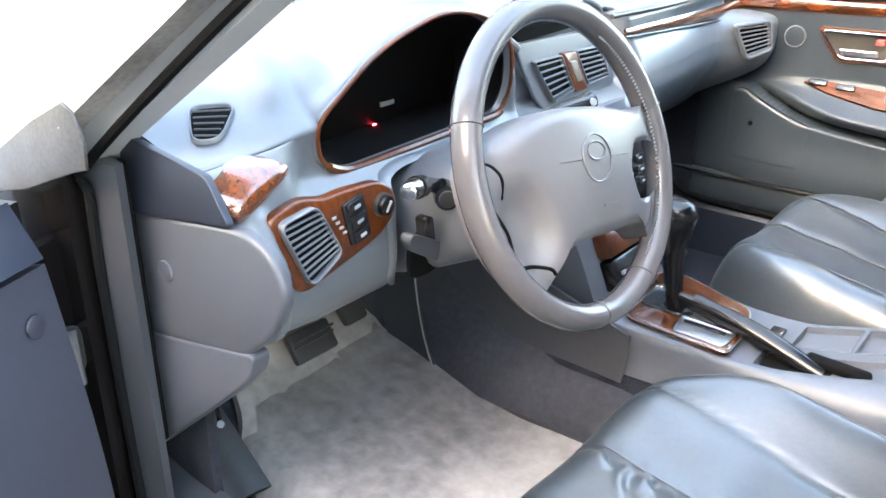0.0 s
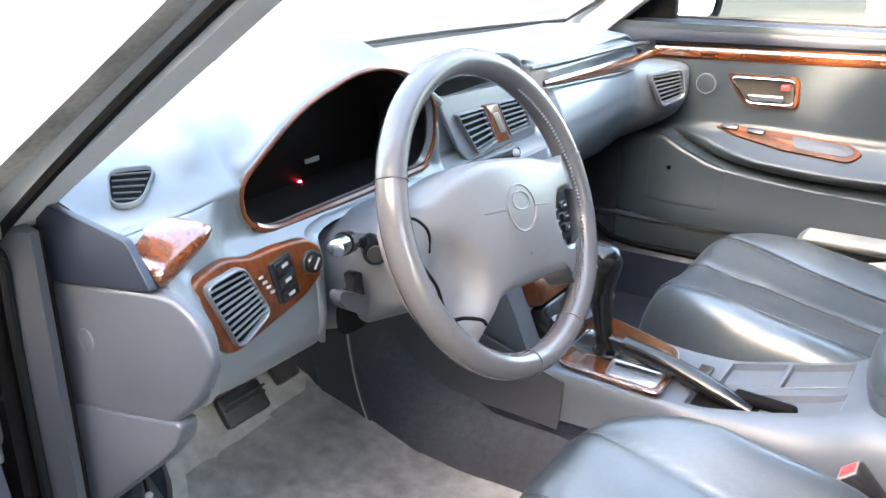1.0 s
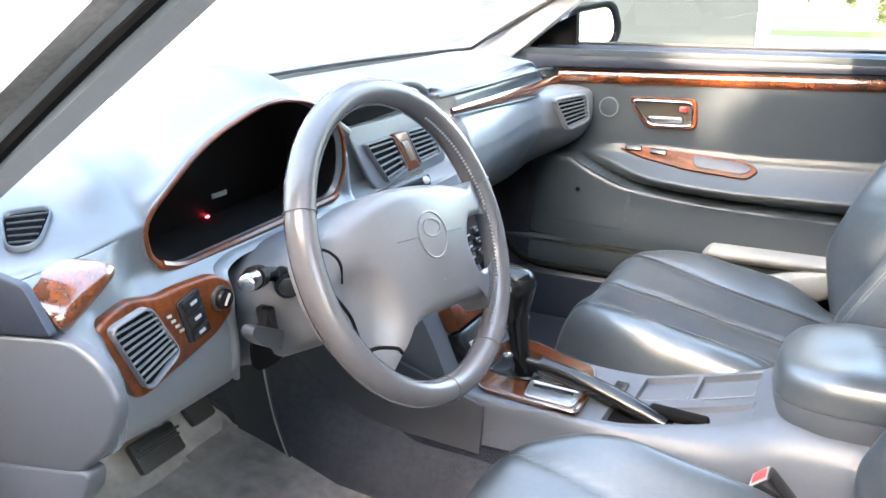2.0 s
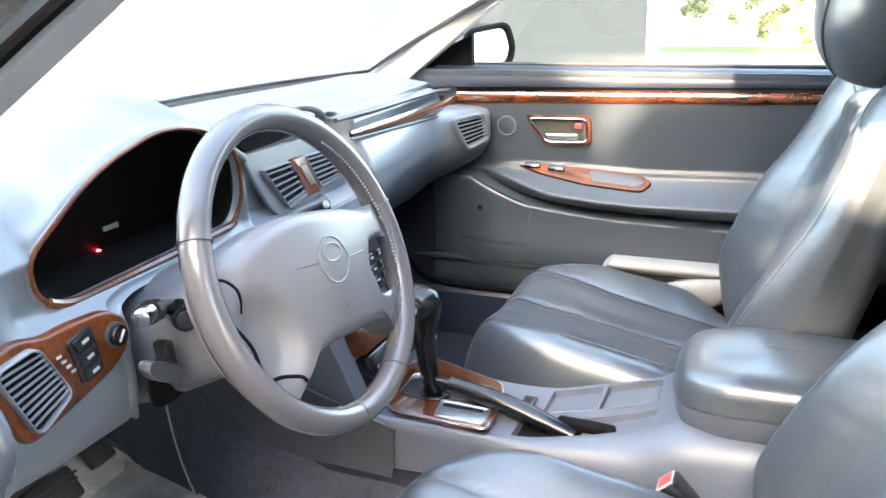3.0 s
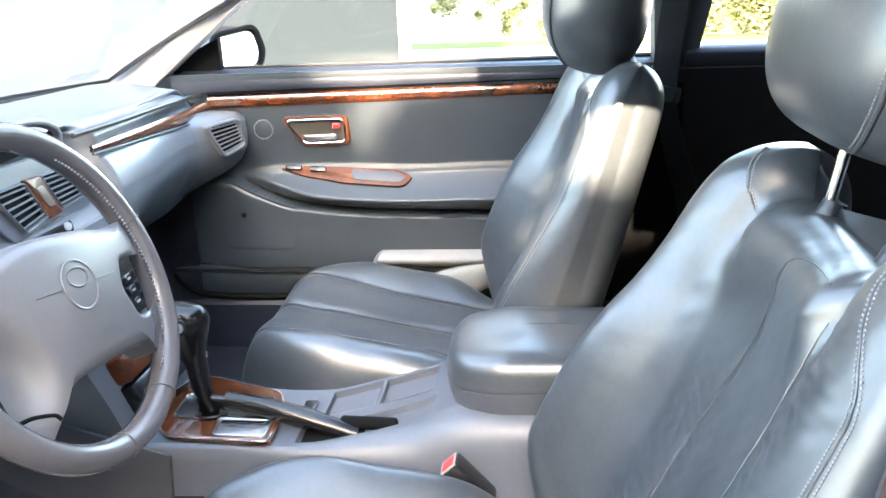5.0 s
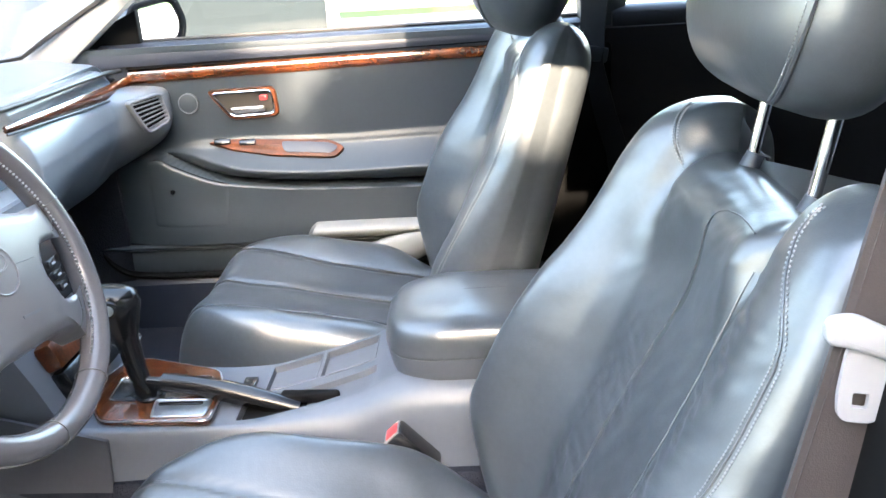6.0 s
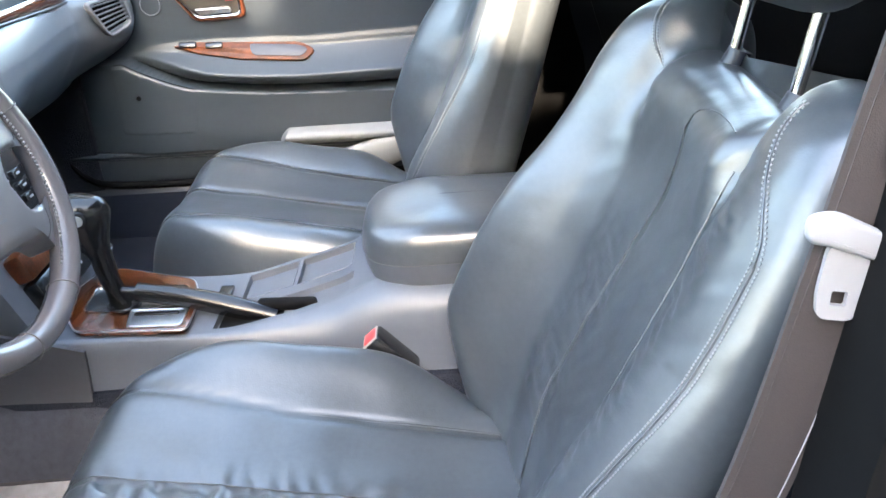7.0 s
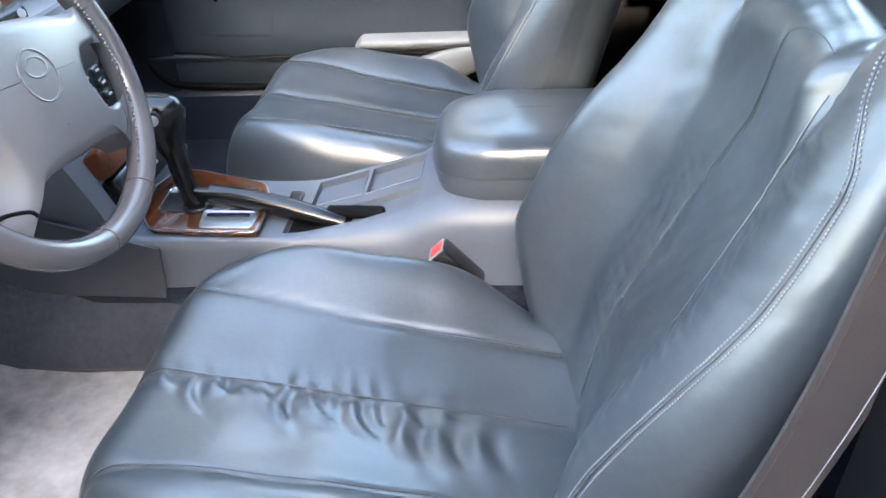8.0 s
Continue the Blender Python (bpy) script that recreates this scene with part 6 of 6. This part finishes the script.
part("mat_binding", tube([p + Vector((0, 0, 0.002)) for p in rings[1]], 0.004, 6, closed=True), WEB, mt)
rest = root("foot_rest", (-0.60, 0.42, 0.12), "dark grey foot rest beside the pedals", "foot rest")
part("pad", sheet(lambda u, v: Vector((-0.635 + 0.09 * u, 0.36 + 0.22 * v, FLOOR + 0.02 + 0.20 * v + 0.01 * math.sin(math.pi * u))), 8, 10, 0.02), RUBBER, rest)
pul = root("bonnet_release", (-0.62, 0.38, 0.27), "small bonnet release cable with a pale end", "lever")
part("cable", tube([(-0.60, 0.39, 0.283), (-0.60, 0.384, 0.249)], 0.003, 8), BLACK, pul)
part("end", disc((-0.602, 0.380, 0.246), (-1, -1, 0.3), 0.005, 0.005, 12, 0.001), TONGUE, pul)
ped = root("brake_pedal", (-0.38, 0.46, 0.22), "worn rubber brake pedal on a steel arm", "pedal")
part("pad", box((-0.375, 0.452, 0.243), (0.085, 0.016, 0.05), Matrix.Rotation(radians(-35), 4, "X"), 0.006), RUBBER, ped)
for k in range(4):
    part("rib", box((-0.375, 0.444 + 0.0, 0.228 + 0.011 * k), (0.078, 0.006, 0.004), Matrix.Rotation(radians(-35), 4, "X"), 0.001), RUBBER, ped)
part("arm", tube([(-0.35, 0.46, 0.25), (-0.345, 0.52, 0.33), (-0.345, 0.54, 0.45)], 0.008, 8), STEEL, ped)
gas = root("accelerator", (-0.24, 0.50, 0.22), "long black rubber accelerator pedal", "pedal")
part("pad", box((-0.255, 0.515, 0.27), (0.05, 0.016, 0.13), Matrix.Rotation(radians(-42), 4, "X"), 0.006), RUBBER, gas)
part("arm", tube([(-0.255, 0.54, 0.32), (-0.25, 0.58, 0.45)], 0.007, 8), STEEL, gas)

# ---- outside ----
bm = bmesh.new()
bmesh.ops.create_grid(bm, x_segments=8, y_segments=8, size=400)
bmesh.ops.translate(bm, vec=(0, 0, -0.256), verts=bm.verts)
tagged(part("ground", bm, GRASS), "green lawn running to the horizon", "lawn", kind="structure")
bm = box((2.5, 90.0, -0.29), (21.2, 214.0, 0.08))
tagged(part("driveway", bm, CONCRETE), "pale concrete driveway under the car", "driveway", kind="structure")


# Unseen dark ground sheet, added to cut light bounced into the cabin
bm = box((-2.6, -1.9, -0.246), (10.6, 8.6, 0.02), None, 0.004)
tagged(part("pavement", bm, BOUNCE_CUT), "unseen dark ground sheet added round the car to cut bounced light", "pavement", kind="structure")


def build_house():
    h = root("house", (6.0, 3.4, -0.25), "slate grey sided house corner with white corner board", "house")
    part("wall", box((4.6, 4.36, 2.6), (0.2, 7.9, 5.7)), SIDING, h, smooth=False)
    part("corner_board", box((4.49, 0.365, 2.6), (0.05, 0.075, 5.7), None, 0.004), WHITE, h)
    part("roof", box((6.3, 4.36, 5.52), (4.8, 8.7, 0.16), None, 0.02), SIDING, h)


# Unseen house-shaped block, added to shade the car and bounce warm light
def build_shade_block():
    n = root("shade_block", (-12.0, 0.0, -0.25), "unseen brown block added across the driveway to shade the car and bounce fill light", "house")
    part("wall", box((-12.0, 0.0, 2.42), (4.0, 22.0, 5.34)), FILL_BROWN, n, smooth=False)
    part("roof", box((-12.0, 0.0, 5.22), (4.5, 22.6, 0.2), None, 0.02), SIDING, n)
    for k in range(5):
        part("window", box((-9.99, -8.0 + 4.0 * k, 3.9), (0.05, 1.3, 1.2), None, 0.01), BLACK, n)


def leaf_cloud(name, spots, per, size, seed, material, parent):
    rnd = random.Random(seed)
    verts, faces = [], []
    for cx, cy, cz, r in spots:
        for _ in range(per):
            d = Vector((rnd.gauss(0, 1), rnd.gauss(0, 1), rnd.gauss(0, 1))).normalized() * r * rnd.random() ** 0.45
            c = Vector((cx, cy, cz)) + d
            a = Vector((rnd.gauss(0, 1), rnd.gauss(0, 1), rnd.gauss(0, 0.6))).normalized()
            b = a.cross(Vector((rnd.gauss(0, 1), rnd.gauss(0, 1), rnd.gauss(0, 1)))).normalized()
            s = size * (0.6 + 0.8 * rnd.random())
            i = len(verts)
            verts += [c - a * s, c - b * s * 0.45 + a * s * 0.1, c + a * s, c + b * s * 0.45 + a * s * 0.1]
            faces.append((i, i + 1, i + 2, i + 3))
    me = bpy.data.meshes.new(name)
    base = base_of(parent)
    me.from_pydata([v - base for v in verts], [], faces)
    me.materials.append(material)
    ob = new(name, me)
    ob.parent = parent
    return ob


def build_tree(at, height, spread, seed, label, per=900, leaf=0.07, low=0.45, extra=()):
    rnd = random.Random(seed)
    t = root("tree", at, label, "tree", "trees")
    x, y, z = at
    part("trunk", tube(smooth_path([(x, y, z), (x + 0.1, y, z + height * 0.3), (x - 0.05, y + 0.1, z + height * 0.55), (x, y, z + height * 0.8)], 5), lambda q: 0.16 * (1 - 0.8 * q), 10), BARK, t)
    spots = []
    for k in range(9):
        an = TAU * k / 9 + rnd.random()
        r = spread * (0.45 + 0.5 * rnd.random())
        hz = z + height * (low + (0.95 - low) * rnd.random())
        tipp = (x + r * math.cos(an), y + r * math.sin(an), hz)
        part("limb", tube([(x, y, z + height * (low - 0.1 + 0.3 * rnd.random())), ((x + tipp[0]) / 2, (y + tipp[1]) / 2, hz - 0.25), tipp], lambda q: 0.05 * (1 - 0.8 * q), 6), BARK, t)
        spots += [(*tipp, spread * (0.28 + 0.2 * rnd.random())), ((x + tipp[0]) / 2, (y + tipp[1]) / 2, hz + 0.3 * rnd.random(), spread * 0.3)]
    spots += extra
    leaf_cloud("crown", spots, per, leaf, seed, LEAF, t)
    return t


def build_hedge():
    w = root("garden_wall", (14.6, -4.0, -0.25), "white rendered garden wall with climbing leaves before it", "wall")
    part("wall", box((14.7, -2.0, 0.9), (0.25, 40.0, 2.4)), RENDERED, w)
    part("coping", box((14.7, -2.0, 2.14), (0.36, 40.0, 0.08), None, 0.01), CONCRETE, w)
    h = root("hedge", (14.2, -4.0, -0.25), "loose sunlit climbing leaves on a pale wall", "hedge", kind="stuff")
    rnd = random.Random(5)
    spots = []
    for k in range(620):
        y = 1.5 - 15 * rnd.random() ** 0.8
        spots.append((14.15 + 0.35 * rnd.random(), y, -0.1 + 2.3 * rnd.random() ** 1.1, 0.06 + 0.26 * rnd.random() ** 2 + (0.22 if y < -4.5 else 0.0)))
    for k in range(150):
        spots.append((14.1 + 0.3 * rnd.random(), -3.7 - 3.0 * rnd.random(), -0.05 + 1.3 * rnd.random(), 0.16 + 0.16 * rnd.random()))
    leaf_cloud("leaves", spots, 60, 0.055, 6, LEAF, h)


build_house()
build_shade_block()
build_hedge()
# The listed extra clusters are added to keep sun off door, cushion and trim
build_tree((-6.2, -0.3, -0.25), 3.6, 1.9, 18, "leafy tree shading the open door", 1400, 0.09, 0.62, [(-6.2 + 0.25 * math.cos(k * 2.4), 1.70 - 0.25 * k, 3.70 + 0.10 * math.sin(k * 1.7), 0.31) for k in range(7)] + [(-6.2, -0.06, 3.93, 0.15), (-6.2, -0.46, 3.56, 0.12), (-6.2, -0.45, 3.64, 0.06)] + [(-6.2, 0.9 - 0.21 * k, 3.42, 0.19) for k in range(5)] + [(-6.2, 0.35 - 0.25 * k, 4.55 + 0.05 * math.sin(k * 2.1), 0.27) for k in range(6)])
# Unseen tree, added to cut the sky's light from the front left
build_tree((-7.4, 5.0, -0.25), 7.2, 2.5, 13, "unseen tall tree added to block sky light from the front left", 1300, 0.11, 0.62)
# Unseen tree, added to darken the fill from the rear left
build_tree((-5.6, -4.2, -0.25), 6.4, 2.7, 29, "unseen broad tree added to block sky light from the rear left", 1300, 0.11, 0.34)
